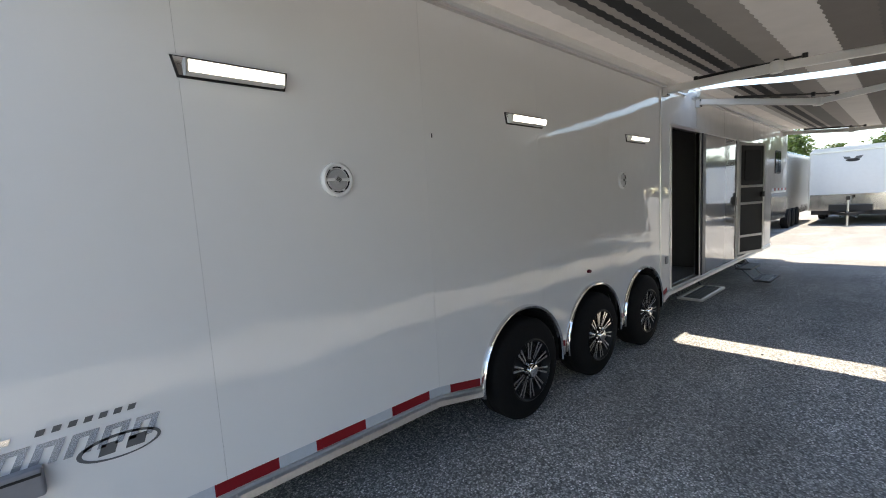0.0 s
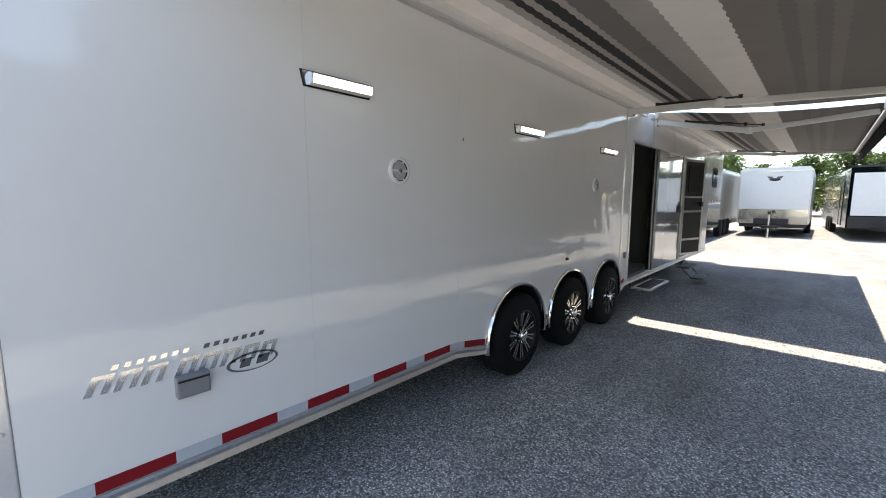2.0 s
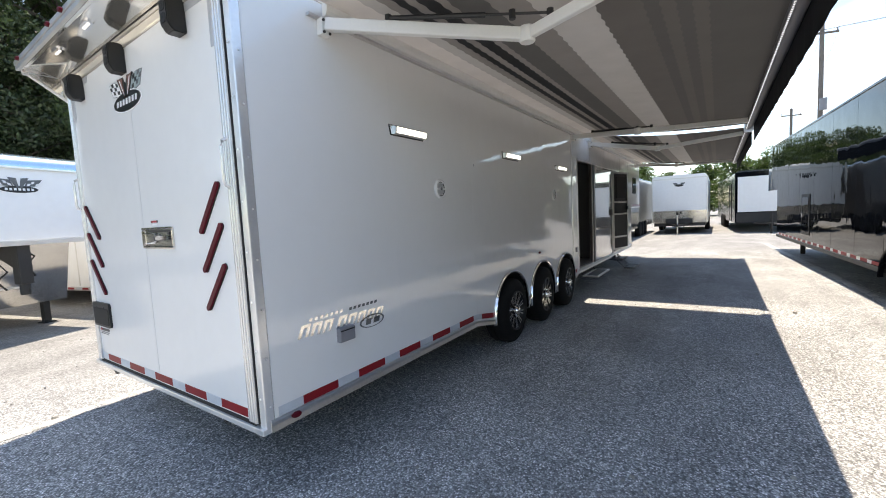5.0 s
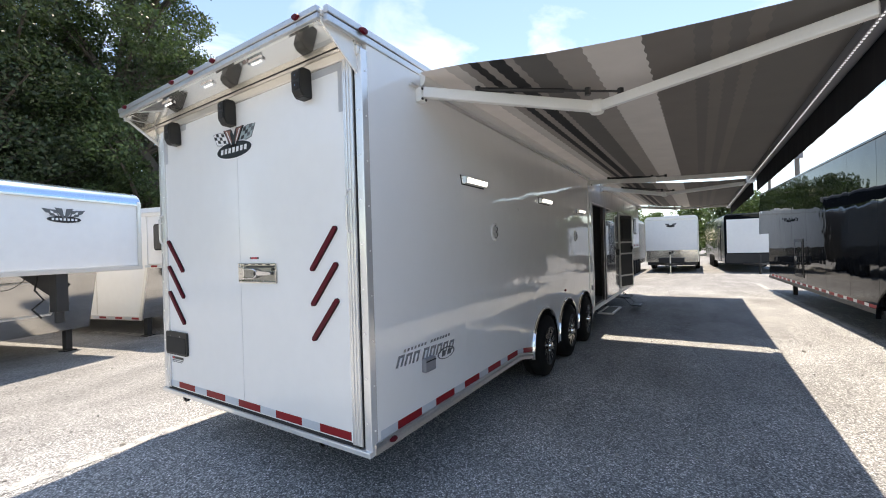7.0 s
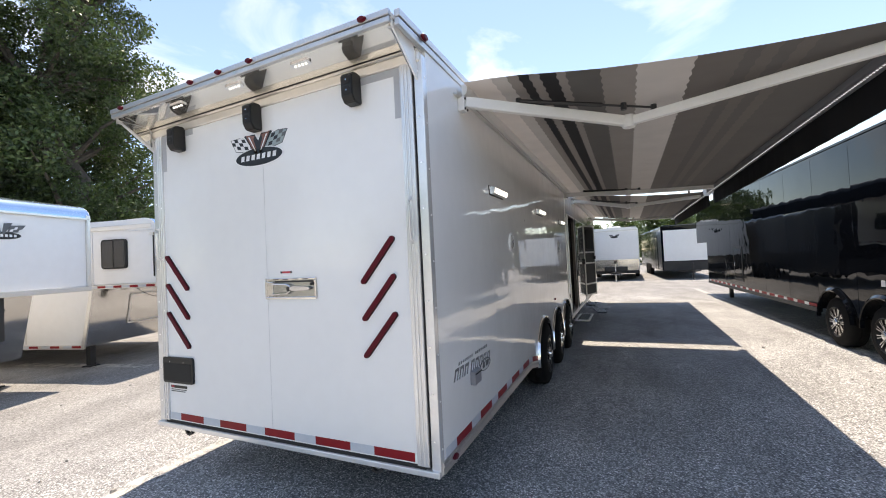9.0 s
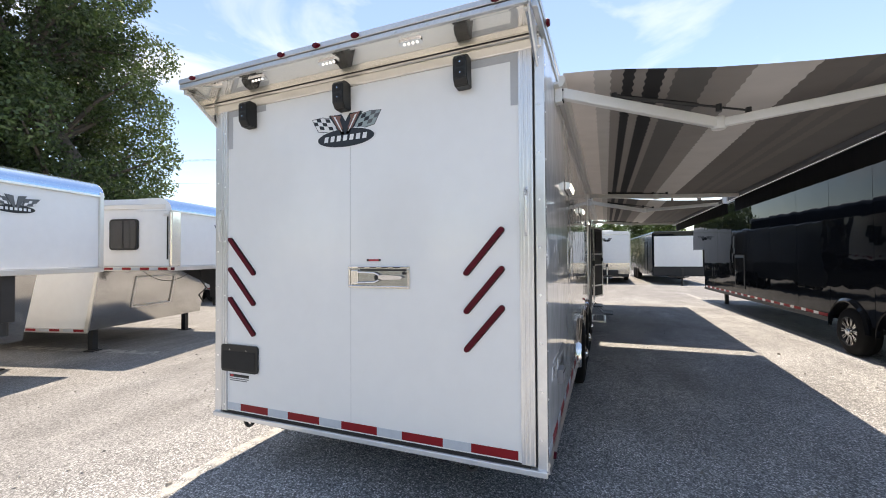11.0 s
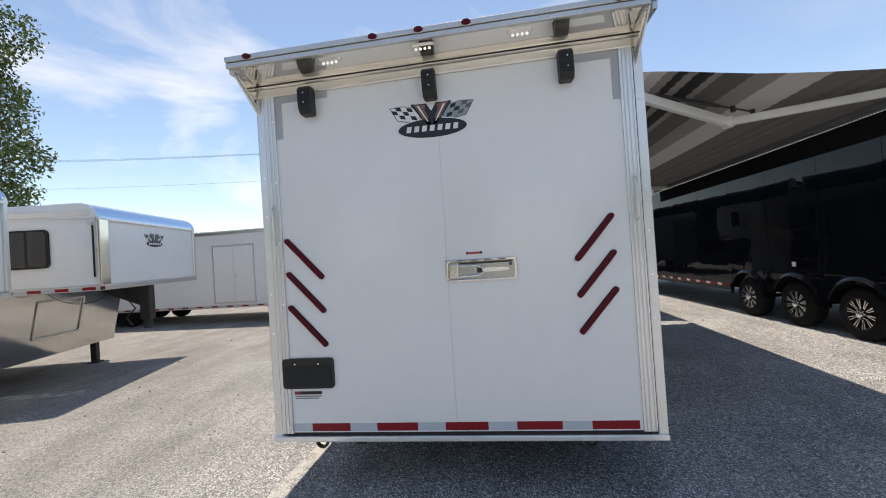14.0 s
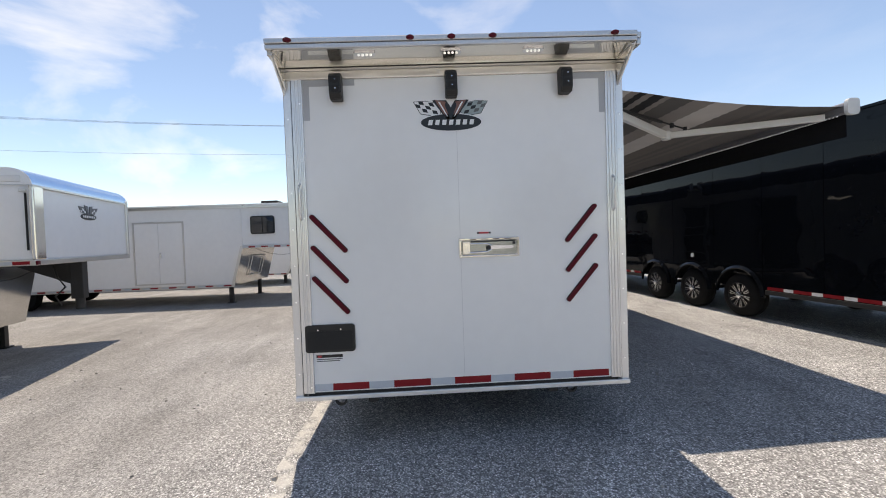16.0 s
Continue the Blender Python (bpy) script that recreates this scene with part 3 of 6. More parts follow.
plain_panel(5.795, DOOR1[0], 0.47, 2.90)
plain_panel(DOOR1[0], DOOR1[1], DOOR1[3], 2.90)
plain_panel(DOOR1[1], DOOR2[0], 0.47, 2.90)
plain_panel(DOOR2[0], DOOR2[1], DOOR2[3], 2.90)
plain_panel(DOOR2[1], LEN, 0.47, 2.90)
plain_panel(LEN, NOSE, 1.53, 2.90)
part("corner_trim", box(5.752, 5.793, -0.012, 0.03, 0.475, 2.86, 0.006), ALU, trailer, "bright aluminium upright trim")
for x in (6.95, 8.15, 9.85, 10.9):
    part("panel_seam", box(x - 0.003, x + 0.003, -0.0015, 0.02, 2.45 if x < 7.1 else 0.50, 2.82), SEAM, trailer)

# far side, roof, floor, front and nose
part("far_side_wall", box(0.049, LEN, W - 0.04, W, 0.495, 2.90), WHITE, trailer)
part("far_nose_wall", box(LEN, NOSE, W - 0.04, W, 1.53, 2.90), WHITE, trailer)
part("roof", box(-0.02, NOSE, 0.0, W, 2.90, 2.945, 0.01), WHITE_FAR, trailer, "white metal roof")
part("floor_deck", box(0.06, LEN, 0.04, W - 0.04, 0.44, 0.50), INNER_FLOOR, trailer, "grey vinyl floor")
part("front_wall", box(LEN - 0.04, LEN, 0.04, W - 0.04, 0.50, 1.53), WHITE, trailer)
part("nose_floor", box(LEN - 0.04, NOSE, 0.0, W, 1.49, 1.53), ALU_RAIL, trailer, "aluminium gooseneck floor")
part("nose_front", box(NOSE - 0.04, NOSE, 0.04, W - 0.04, 1.53, 2.90), WHITE, trailer)
part("inner_bulkhead", box(7.6, 7.63, 0.05, W - 0.05, 0.50, 2.88), INNER, trailer, "dark grey interior wall")
part("inner_lining", box(0.10, 7.6, W - 0.09, W - 0.045, 0.50, 2.88), INNER, trailer, "dark grey interior lining")
part("inner_cabinet", box(6.9, 7.58, 1.7, W - 0.1, 0.50, 1.4, 0.01), INNER, trailer, "dark grey built-in cabinet")

# wheel boxes and axles under the floor
for x in AXLES:
    part("axle", tube([(x, 0.2, R_TYRE), (x, W - 0.2, R_TYRE)], 0.04, 10), BLACK_STEEL, trailer)
part("wheel_box", prism([(2.75, 0.46), (5.77, 0.46), (5.77, 0.92), (2.75, 0.92)], "y", 0.30, 0.33), BLACK_STEEL, trailer, "black inner wheel box")
part("wheel_box_top", box(2.75, 5.77, 0.042, 0.33, 0.90, 0.93), BLACK_STEEL, trailer)
for y in (0.55, W - 0.55):
    part("chassis_beam", box(0.15, LEN - 0.1, y - 0.04, y + 0.04, 0.30, 0.44, 0.006), BLACK_STEEL, trailer, "black steel chassis beam")
for k in range(14):
    x = 0.5 + 0.8 * k
    part("cross_member", box(x - 0.025, x + 0.025, 0.06, W - 0.06, 0.36, 0.44), BLACK_STEEL, trailer)
for i, x in enumerate(AXLES):
    wheel(trailer, x, -0.040, spin=7 + 31 * i)
    wheel(trailer, x, W - 0.015, flip=True, spin=11 * i)
    ln = bmesh.new()
    ra = [[ln.verts.new((x + rr * math.cos(radians(a)), yy, R_TYRE + rr * math.sin(radians(a)))) for rr, yy in ((ARCH - 0.003, -0.004), (ARCH - 0.003, 0.32), (ARCH + 0.01, 0.32), (ARCH + 0.01, -0.004))] for a in range(-10, 191, 10)]
    for p, q in zip(ra, ra[1:]):
        for k in range(4):
            ln.faces.new((p[k], q[k], q[(k + 1) % 4], p[(k + 1) % 4]))
    part("wheel_well_liner", ln, BLACK_STEEL, trailer, "black wheel well liner")
    part("wheel_well_back", prism([(x + ARCH * math.cos(radians(a)), R_TYRE + ARCH * math.sin(radians(a))) for a in range(-10, 191, 10)], "y", 0.31, 0.325), BLACK_STEEL, trailer)
    arch_trim(trailer, x, R_TYRE, ARCH, 0.0, CHROME, "chrome wheel arch trim", -8, 188, 0.026, 0.022)

# lower rail, with its dip towards the wheels
RAIL = [(0.02, 0.405), (2.36, 0.405), (2.76, 0.325)]


def lower_rail(pts, h, label):
    bm = bmesh.new()
    sec = [(-0.010, h), (-0.016, h - 0.012), (-0.006, 0.030), (-0.014, 0.0), (0.045, 0.0), (0.045, h)]
    rings = [[bm.verts.new((x, o, z + dz)) for o, dz in sec] for x, z in pts]
    for p, q in zip(rings, rings[1:]):
        for k in range(len(sec)):
            k2 = (k + 1) % len(sec)
            bm.faces.new((p[k], q[k], q[k2], p[k2]))
    bm.faces.new(rings[0])
    bm.faces.new(rings[-1][::-1])
    return part("lower_rail", bm, ALU_RAIL, trailer, label)


lower_rail(RAIL, 0.066, "aluminium lower side rail with rivets")
lower_rail([(5.77, 0.33), (6.0, 0.405), (LEN, 0.405)], 0.066, "aluminium lower side rail with rivets")
for xa, xb in ((AXLES[0] + ARCH + 0.04, AXLES[1] - ARCH - 0.04), (AXLES[1] + ARCH + 0.04, AXLES[2] - ARCH - 0.04)):
    part("lower_rail", box(xa, xb, -0.014, 0.04, 0.335, 0.405, 0.004), ALU, trailer, "short bright rail between wheels")
RIVET = finish("rivet", lathe([(0.0065, 0.0), (0.0055, -0.003), (0.0, -0.0045)], 8), ALU, True)
for k in range(15):
    piece("rivet", RIVET, trailer, pose(0.12 + 0.155 * k, -0.012, 0.447))


def tape(parent, x0, x1, z0, z1, y, colour):
    bm = bmesh.new()
    n = 3
    top, bot = [], []
    for i in range(n + 1):
        x = x0 + (x1 - x0) * i / n
        d = skirt(x) - 0.470 if parent is trailer else 0.0
        top.append((x, z1 + d))
        bot.append((x, z0 + d))
    prism(bot + top[::-1], "y", y - 0.0015, y + 0.001, bm)
    return part("reflective_tape", bm, TAPE_RED if colour == "red" else TAPE_WHITE, parent, "red reflective tape" if colour == "red" else "silver reflective tape")


EDGES = [(0.075, "white"), (0.24, "red"), (0.51, "white"), (0.695, "red"), (0.96, "white"), (1.13, "red"), (1.395, "white"), (1.575, "red"), (1.85, "white"),
         (2.02, "red"), (2.29, "white"), (2.46, "red"), (2.73, None)]
for (xa, c), (xb, _) in zip(EDGES, EDGES[1:]):
    tape(trailer, xa, xb, 0.474, 0.527, -0.001, c)
for xa, xb, c in ((3.71, 3.77, "red"), (4.75, 4.81, "red"), (5.82, 5.96, "red"), (7.3, 7.5, "red"), (7.8, 8.0, "red"), (8.4, 8.6, "red"), (9.9, 10.1, "red"), (10.6, 10.8, "red")):
    tape(trailer, xa, xb, 0.474, 0.527, -0.001, c)


def marker_lamp(parent, x, y, z, turn, label="red marker lamp", s=1.0, material=None):
    bm = lathe([(0.033 * s, 0.0), (0.033 * s, -0.008), (0.026 * s, -0.018), (0.0, -0.021)], 16)
    bmesh.ops.scale(bm, vec=(1.0, 1.0, 0.55), verts=bm.verts)
    ob = part("marker_lamp", bm, material or LENS_RED, parent, label, True)
    ob.matrix_basis = pose(x, y, z, 0, 0, turn)
    return ob


marker_lamp(trailer, 0.175, -0.012, 0.445, 0)
marker_lamp(trailer, 4.17, 0.0, 0.975, 0, "small red side lamp", 0.9)

# upper side rail with the ribs of the roof edge; the near side stands a little higher
for z0, z1, o in ((2.897, 2.940, 0.016), (2.943, 2.986, 0.022)):
    part("roof_edge_rail", box(-0.27, NOSE, 0.006 - o, 0.02, z0, z1, 0.006), ALU_RAIL, trailer, "aluminium ribbed roof edge rail")
for z0, z1, o in ((2.840, 2.883, 0.016), (2.886, 2.930, 0.022)):
    part("roof_edge_rail", box(-0.27, NOSE, W - 0.02, W + o, z0, z1, 0.006), ALU_RAIL, trailer, "aluminium ribbed roof edge rail")
marker_lamp(trailer, 0.0, -0.020, 2.950, 0)

# rear frame: posts, header, sill, black seals; the header hangs about one degree out of level
TILT = Matrix.Translation((0, W, 2.85)) @ Matrix.Rotation(-0.0172, 4, "X") @ Matrix.Translation((0, -W, -2.85))


def lintel(y):
    """Lower edge of the header at that place across the door."""
    return 2.768 + 0.0172 * (W - y)


for y0, y1 in ((-0.004, 0.054), (W - 0.054, W + 0.004)):
    part("corner_post", box(-0.009, 0.048, y0, y1, 0.425, 2.86, 0.006), POST, trailer, "polished aluminium corner post")
for y in (0.0575, W - 0.0575):
    part("door_seal", box(-0.015, 0.02, y - 0.003, y + 0.003, 0.45, lintel(y) + 0.01, 0.002), SEAL, trailer, "black rubber door seal")
for y0, y1 in ((0.061, 0.140), (W - 0.140, W - 0.061)):
    part("door_edge_trim", prism([(y0, 0.455), (y1, 0.455), (y1, lintel(y1) + 0.004), (y0, lintel(y0) + 0.004)], "x", -0.022, 0.02), POST, trailer, "bright aluminium door edge trim")
    for f in (0.10, 0.42, 0.72):
        yr = y0 + (y1 - y0) * f
        part("door_edge_rib", box(-0.029, -0.021, yr - 0.007, yr + 0.007, 0.46, lintel(yr), 0.004), POST, trailer)
part("header", box(-0.024, 0.03, 0.010, W - 0.010, 2.770, 2.832, 0.010), HEADER, trailer, "polished header above the rear door").matrix_basis = TILT
part("header_cove", prism([(-0.024, 2.832), (-0.032, 2.838), (-0.032, 2.850), (0.03, 2.850), (0.03, 2.832)], "y", 0.02, W - 0.02), HEADER, trailer, "polished cove under spoiler").matrix_basis = TILT
part("header_seam", box(-0.036, -0.030, 0.02, W - 0.02, 2.846, 2.8495), SEAL, trailer).matrix_basis = TILT
part("rear_sill", box(-0.03, 0.06, -0.004, W + 0.004, 0.400, 0.436, 0.006), POST, trailer, "aluminium rear sill")
part("door_seal", box(-0.015, 0.02, 0.09, W - 0.09, 0.436, 0.458), SEAL, trailer, "black rubber door seal")

# rear ramp door
rear_door = part("rear_door", prism([(0.1403, 0.459), (W - 0.1403, 0.459), (W - 0.1403, lintel(W - 0.1403)), (0.1403, lintel(0.1403))], "x", -0.012, 0.05), WHITE_DOOR, trailer, "white rear ramp door")
part("door_seam", box(-0.0135, -0.008, 1.2865, 1.2895, 0.52, 2.76), DOOR_SEAM, rear_door)
for y0, y1, z0, z1 in ((0.1405, 0.187, 2.505, 0), (0.187, 0.50, -0.046, 0), (W - 0.187, W - 0.1405, 2.478, 0), (W - 0.52, W - 0.187, -0.046, 0)):
    lo = [(y0, z0), (y1, z0)] if z0 > 0 else [(y0, lintel(y0) + z0), (y1, lintel(y1) + z0)]
    part("vinyl_film", prism(lo + [(y1, lintel(y1)), (y0, lintel(y0))], "x", -0.0145, -0.011), GREY_FILM, rear_door, "grey vinyl corner film")
REAR_TAPE = [(0.1415, "x"), (0.161, "red"), (0.443, "white"), (0.623, "red"), (0.905, "white"), (1.087, "red"), (1.365, "white"), (1.549, "red"), (1.826, "white"), (2.012, "red"), (2.281, "white"), (W - 0.1415, None)]
for (ya, c), (yb, _) in zip(REAR_TAPE, REAR_TAPE[1:]):
    if c != "x":
        part("reflective_tape", box(-0.0145, -0.011, ya, yb, 0.468, 0.520), TAPE_RED if c == "red" else TAPE_WHITE, rear_door, c.replace("white", "silver") + " reflective tape")


def chevron_lamp(y0, z0, y1, z1):
    length, ang = math.hypot(y1 - y0, z1 - z0), math.atan2(z1 - z0, y1 - y0)

    def pill(w, a, b):
        pts = []
        for i in range(9):
            t = math.pi / 2 + math.pi * i / 8
            pts.append((-length / 2 + w / 2 + w / 2 * math.cos(t), w / 2 * math.sin(t)))
        for i in range(9):
            t = -math.pi / 2 + math.pi * i / 8
            pts.append((length / 2 - w / 2 + w / 2 * math.cos(t), w / 2 * math.sin(t)))
        c, s = math.cos(ang), math.sin(ang)
        out = [((y0 + y1) / 2 + p * c - q * s, (z0 + z1) / 2 + p * s + q * c) for p, q in pts]
        return prism(out, "x", a, b)

    base = part("tail_lamp", pill(0.040, -0.018, -0.011), SEAL, rear_door, "slanted red tail lamp strip")
    bm = pill(0.032, -0.030, -0.018)
    part("lens", bm, LENS_RED, base, "dark red lens")
    return base


for k in range(3):
    chevron_lamp(0.236, 1.800 - 0.2285 * k, 0.474, 1.520 - 0.2285 * k)
    chevron_lamp(2.396, 1.782 - 0.228 * k, 2.138, 1.502 - 0.229 * k)

# recessed paddle latch
latch = part("door_latch", prism(rounded(0.46, 0.145, 0.012, 3, 1.07, 1.50), "x", -0.0135, -0.011), ALU, rear_door, "chrome recessed paddle latch")
part("latch_dish", prism(rounded(0.425, 0.112, 0.010, 3, 1.07, 1.50), "x", -0.0155, -0.013), LATCH_DISH, latch, "dull dished plate")
for y0, y1, z0, z1 in ((0.840, 1.300, 1.556, 1.5725), (0.840, 1.300, 1.4275, 1.444), (0.840, 0.858, 1.444, 1.556), (1.282, 1.300, 1.444, 1.556)):
    part("latch_frame", box(-0.026, -0.013, y0, y1, z0, z1, 0.005), POLISHED, latch, "polished raised frame")
part("paddle", box(-0.030, -0.0155, 1.09, 1.245, 1.465, 1.535, 0.008), LATCH_DISH, latch, "dull steel paddle plate")
for z in (1.462, 1.532):
    part("paddle_edge", tube([(-0.030, 1.250, z), (-0.033, 1.09, z + (1.498 - z) * 0.12), (-0.034, 1.055, z + (1.498 - z) * 0.6)], 0.006, 8), CHROME, latch, "", True)
part("pivot", tube([(-0.036, 1.075, 1.498), (-0.016, 1.075, 1.498)], 0.016, 12), BLACK_STEEL, latch)
part("latch_bar", prism([(1.060, 1.490), (1.030, 1.484), (0.900, 1.488), (0.885, 1.500), (0.900, 1.510), (1.030, 1.516), (1.060, 1.508)], "x", -0.038, -0.026), CHROME, latch, "chrome pull lever")
for k in range(4):
    part("latch_slot", box(-0.0268, -0.0255, 0.905 + 0.088 * k, 0.955 + 0.088 * k, 1.560, 1.566), BLACK_STEEL, latch)
part("paddle_block", box(-0.036, -0.0155, 1.215, 1.274, 1.452, 1.548, 0.006), POLISHED, latch, "bright raised latch block")
# black strip drawn as the shade that the top frame bar throws
part("dish_shade", box(-0.0165, -0.0150, 0.866, 1.210, 1.540, 1.552), BLACK_STEEL, latch, "dark strip for the shade at the upper edge of the dish")
part("lock_barrel", tube([(-0.030, 0.880, 1.528), (-0.0155, 0.880, 1.528)], 0.010, 12), BLACK_STEEL, latch)
part("caution_label", box(-0.0145, -0.011, 1.06, 1.155, 1.604, 1.617), DECAL_RED, rear_door, "small red caution label")
for y in (1.055, 1.145):
    part("caution_mark", box(-0.0150, -0.0125, y, y + 0.014, 1.603, 1.618), DECAL_BLACK, rear_door)
part("caution_text", box(-0.0145, -0.011, 1.075, 1.14, 1.585, 1.596), DECAL_WHITE, rear_door)

# black plate holder and its dealer sticker
holder = part("plate_holder", prism(rounded(0.365, 0.205, 0.022, 4, 2.285, 0.864), "x", -0.030, -0.011), BLACK_PLASTIC, rear_door, "empty black plate holder")
part("holder_rim", prism(rounded(0.33, 0.14, 0.015, 4, 2.285, 0.850), "x", -0.033, -0.029), SEAL, holder)
for y in (2.205, 2.372):
    part("screw", tube([(-0.036, y, 0.930), (-0.029, y, 0.930)], 0.006, 8), CHROME, holder)
part("sticker_bar", box(-0.0145, -0.011, 2.20, 2.395, 0.718, 0.739), DECAL_BLACK, rear_door, "dealer sticker with unreadable lines")
part("sticker_mark", box(-0.0155, -0.0142, 2.355, 2.385, 0.721, 0.736), DECAL_RED, rear_door)
for z, w in ((0.706, 0.19), (0.692, 0.17)):
    part("sticker_line", box(-0.0145, -0.011, 2.393 - w, 2.393, z - 0.003, z + 0.003), DECAL_DARK, rear_door)

# spoiler with its polished underside, side gussets, lip, three lamps
spoiler = part("spoiler", prism([(-0.275, 2.886), (-0.030, 2.850), (-0.030, 2.870), (-0.275, 2.900)], "y", 0.035, W + 0.005), CREAM_METAL, trailer, "polished rear spoiler underside")
spoiler.matrix_basis = TILT
part("spoiler_top", box(-0.275, -0.022, 0.03, W + 0.01, 2.9005, 2.930, 0.004), WHITE_FAR, spoiler)
part("spoiler_lip", box(-0.300, -0.275, 0.032, W + 0.018, 2.868, 2.900, 0.005), ALU_RAIL, spoiler, "ribbed aluminium lip")
part("spoiler_lip", box(-0.306, -0.275, 0.030, W + 0.020, 2.9025, 2.938, 0.005), ALU_RAIL, spoiler, "ribbed aluminium lip")
part("spoiler_strip", box(-0.275, -0.250, 0.035, W, 2.871, 2.881, 0.003), CREAM_METAL, spoiler)
for y in (0.030, W - 0.010):
    part("gusset", prism([(-0.275, 2.862), (-0.275, 2.885), (0.0, 2.885), (0.03, 2.84), (0.03, 2.66), (-0.004, 2.66)], "y", y, y + 0.010), WHITE, spoiler, "white triangular side gusset")
for y in (0.042, W - 0.024):
    part("gusset_lining", prism([(-0.270, 2.868), (-0.270, 2.885), (-0.045, 2.852), (-0.028, 2.70)], "y", y, y + 0.012), CREAM_METAL, spoiler, "polished gusset lining")
    part("gusset_rib", box(-0.275, -0.040, y - 0.002, y + 0.020, 2.852, 2.860, 0.003), ALU, spoiler)
for y in (0.740, 1.330, 1.931):
    lampb = part("spoiler_lamp", prism(rounded(0.15, 0.05, 0.02, 4, 0, 0), "z", -0.012, 0.0), CHROME, spoiler, "small clear lamp under spoiler")
    lampb.matrix_basis = pose(-0.19, y, 2.8745, 0, 8.4, 0) @ pose(0, 0, 0, 0, 0, 90)
    for k in range(4):
        part("diode", lathe([(0.0095, 0.0), (0.007, -0.006), (0.0, -0.008)], 8), LED, lampb, "lit white diode").matrix_basis = pose(-0.042 + 0.028 * k, 0, -0.012, 90, 0, 0)
for y in (0.195, 1.049, 1.331, 1.610, 2.422):
    lens = marker_lamp(trailer, -0.305, y, 2.920, -90, "red clearance lamp on spoiler lip", 0.85)
    lens.matrix_basis = TILT @ lens.matrix_basis
for k in range(12):
    for z in (2.884, 2.921):
        piece("rivet", RIVET, trailer, TILT @ pose(-0.304, 0.2 + 0.196 * k, z, 0, 0, -90) @ Matrix.Diagonal((0.8, 1, 0.8, 1)))


def rear_speaker(y):
    """Black box lamp with a bevelled lower edge and two screws."""
    bm = prism([(-0.022, 2.790), (-0.080, 2.790), (-0.112, 2.765), (-0.112, 2.640), (-0.085, 2.600), (-0.0125, 2.600), (-0.0125, 2.764), (-0.022, 2.764)], "y", y - 0.043, y + 0.043)
    es = [e for e in bm.edges if e.calc_length() > 0.03]
    bmesh.ops.bevel(bm, geom=es, offset=0.006, segments=2, affect="EDGES")
    b = part("box_lamp", bm, BLACK_PLASTIC, trailer, "black box-shaped rear loading lamp")
    b.matrix_basis = TILT
    part("lens", prism(rounded(0.060, 0.052, 0.02, 4, y, 2.668), "x", -0.1145, -0.110), SEAL, b, "dark round-cornered lens")
    part("lens", prism(rounded(0.060, 0.052, 0.02, 4, y, 2.732), "x", -0.1145, -0.110), SEAL, b, "dark round-cornered lens")
    for z in (2.668, 2.732):
        part("screw", tube([(-0.120, y - 0.004, z), (-0.115, y - 0.004, z)], 0.0045, 8), CHROME, b)


for y in (0.468, 1.326, 2.165):
    rear_speaker(y)

# winged emblem on the rear door, as plain shapes
emblem = part("emblem", prism([(1.327 + 0.228 * math.cos(radians(a)), 2.447 + 0.062 * math.sin(radians(a))) for a in range(0, 360, 12)], "x", -0.0165, -0.011), DECAL_BLACK, rear_door,
              "winged emblem with chequered flags over a black oval")
part("wing_backing", prism([(1.30, 2.46), (1.354, 2.46), (1.465, 2.612), (1.36, 2.612), (1.327, 2.56), (1.294, 2.612), (1.189, 2.612)], "x", -0.0146, -0.0112), DECAL_BLACK, emblem)
part("oval_ring", prism([(1.327 + 0.236 * math.cos(radians(a)), 2.447 + 0.069 * math.sin(radians(a))) for a in range(0, 360, 12)], "x", -0.0145, -0.0115), DECAL_WHITE, emblem)
for k in range(7):
    y = 1.327 + 0.155 - 0.0517 * k
    part("letter_bar", prism([(y + 0.019, 2.428), (y - 0.012, 2.428), (y - 0.019, 2.466), (y + 0.012, 2.466)], "x", -0.0175, -0.016), DECAL_WHITE, emblem)
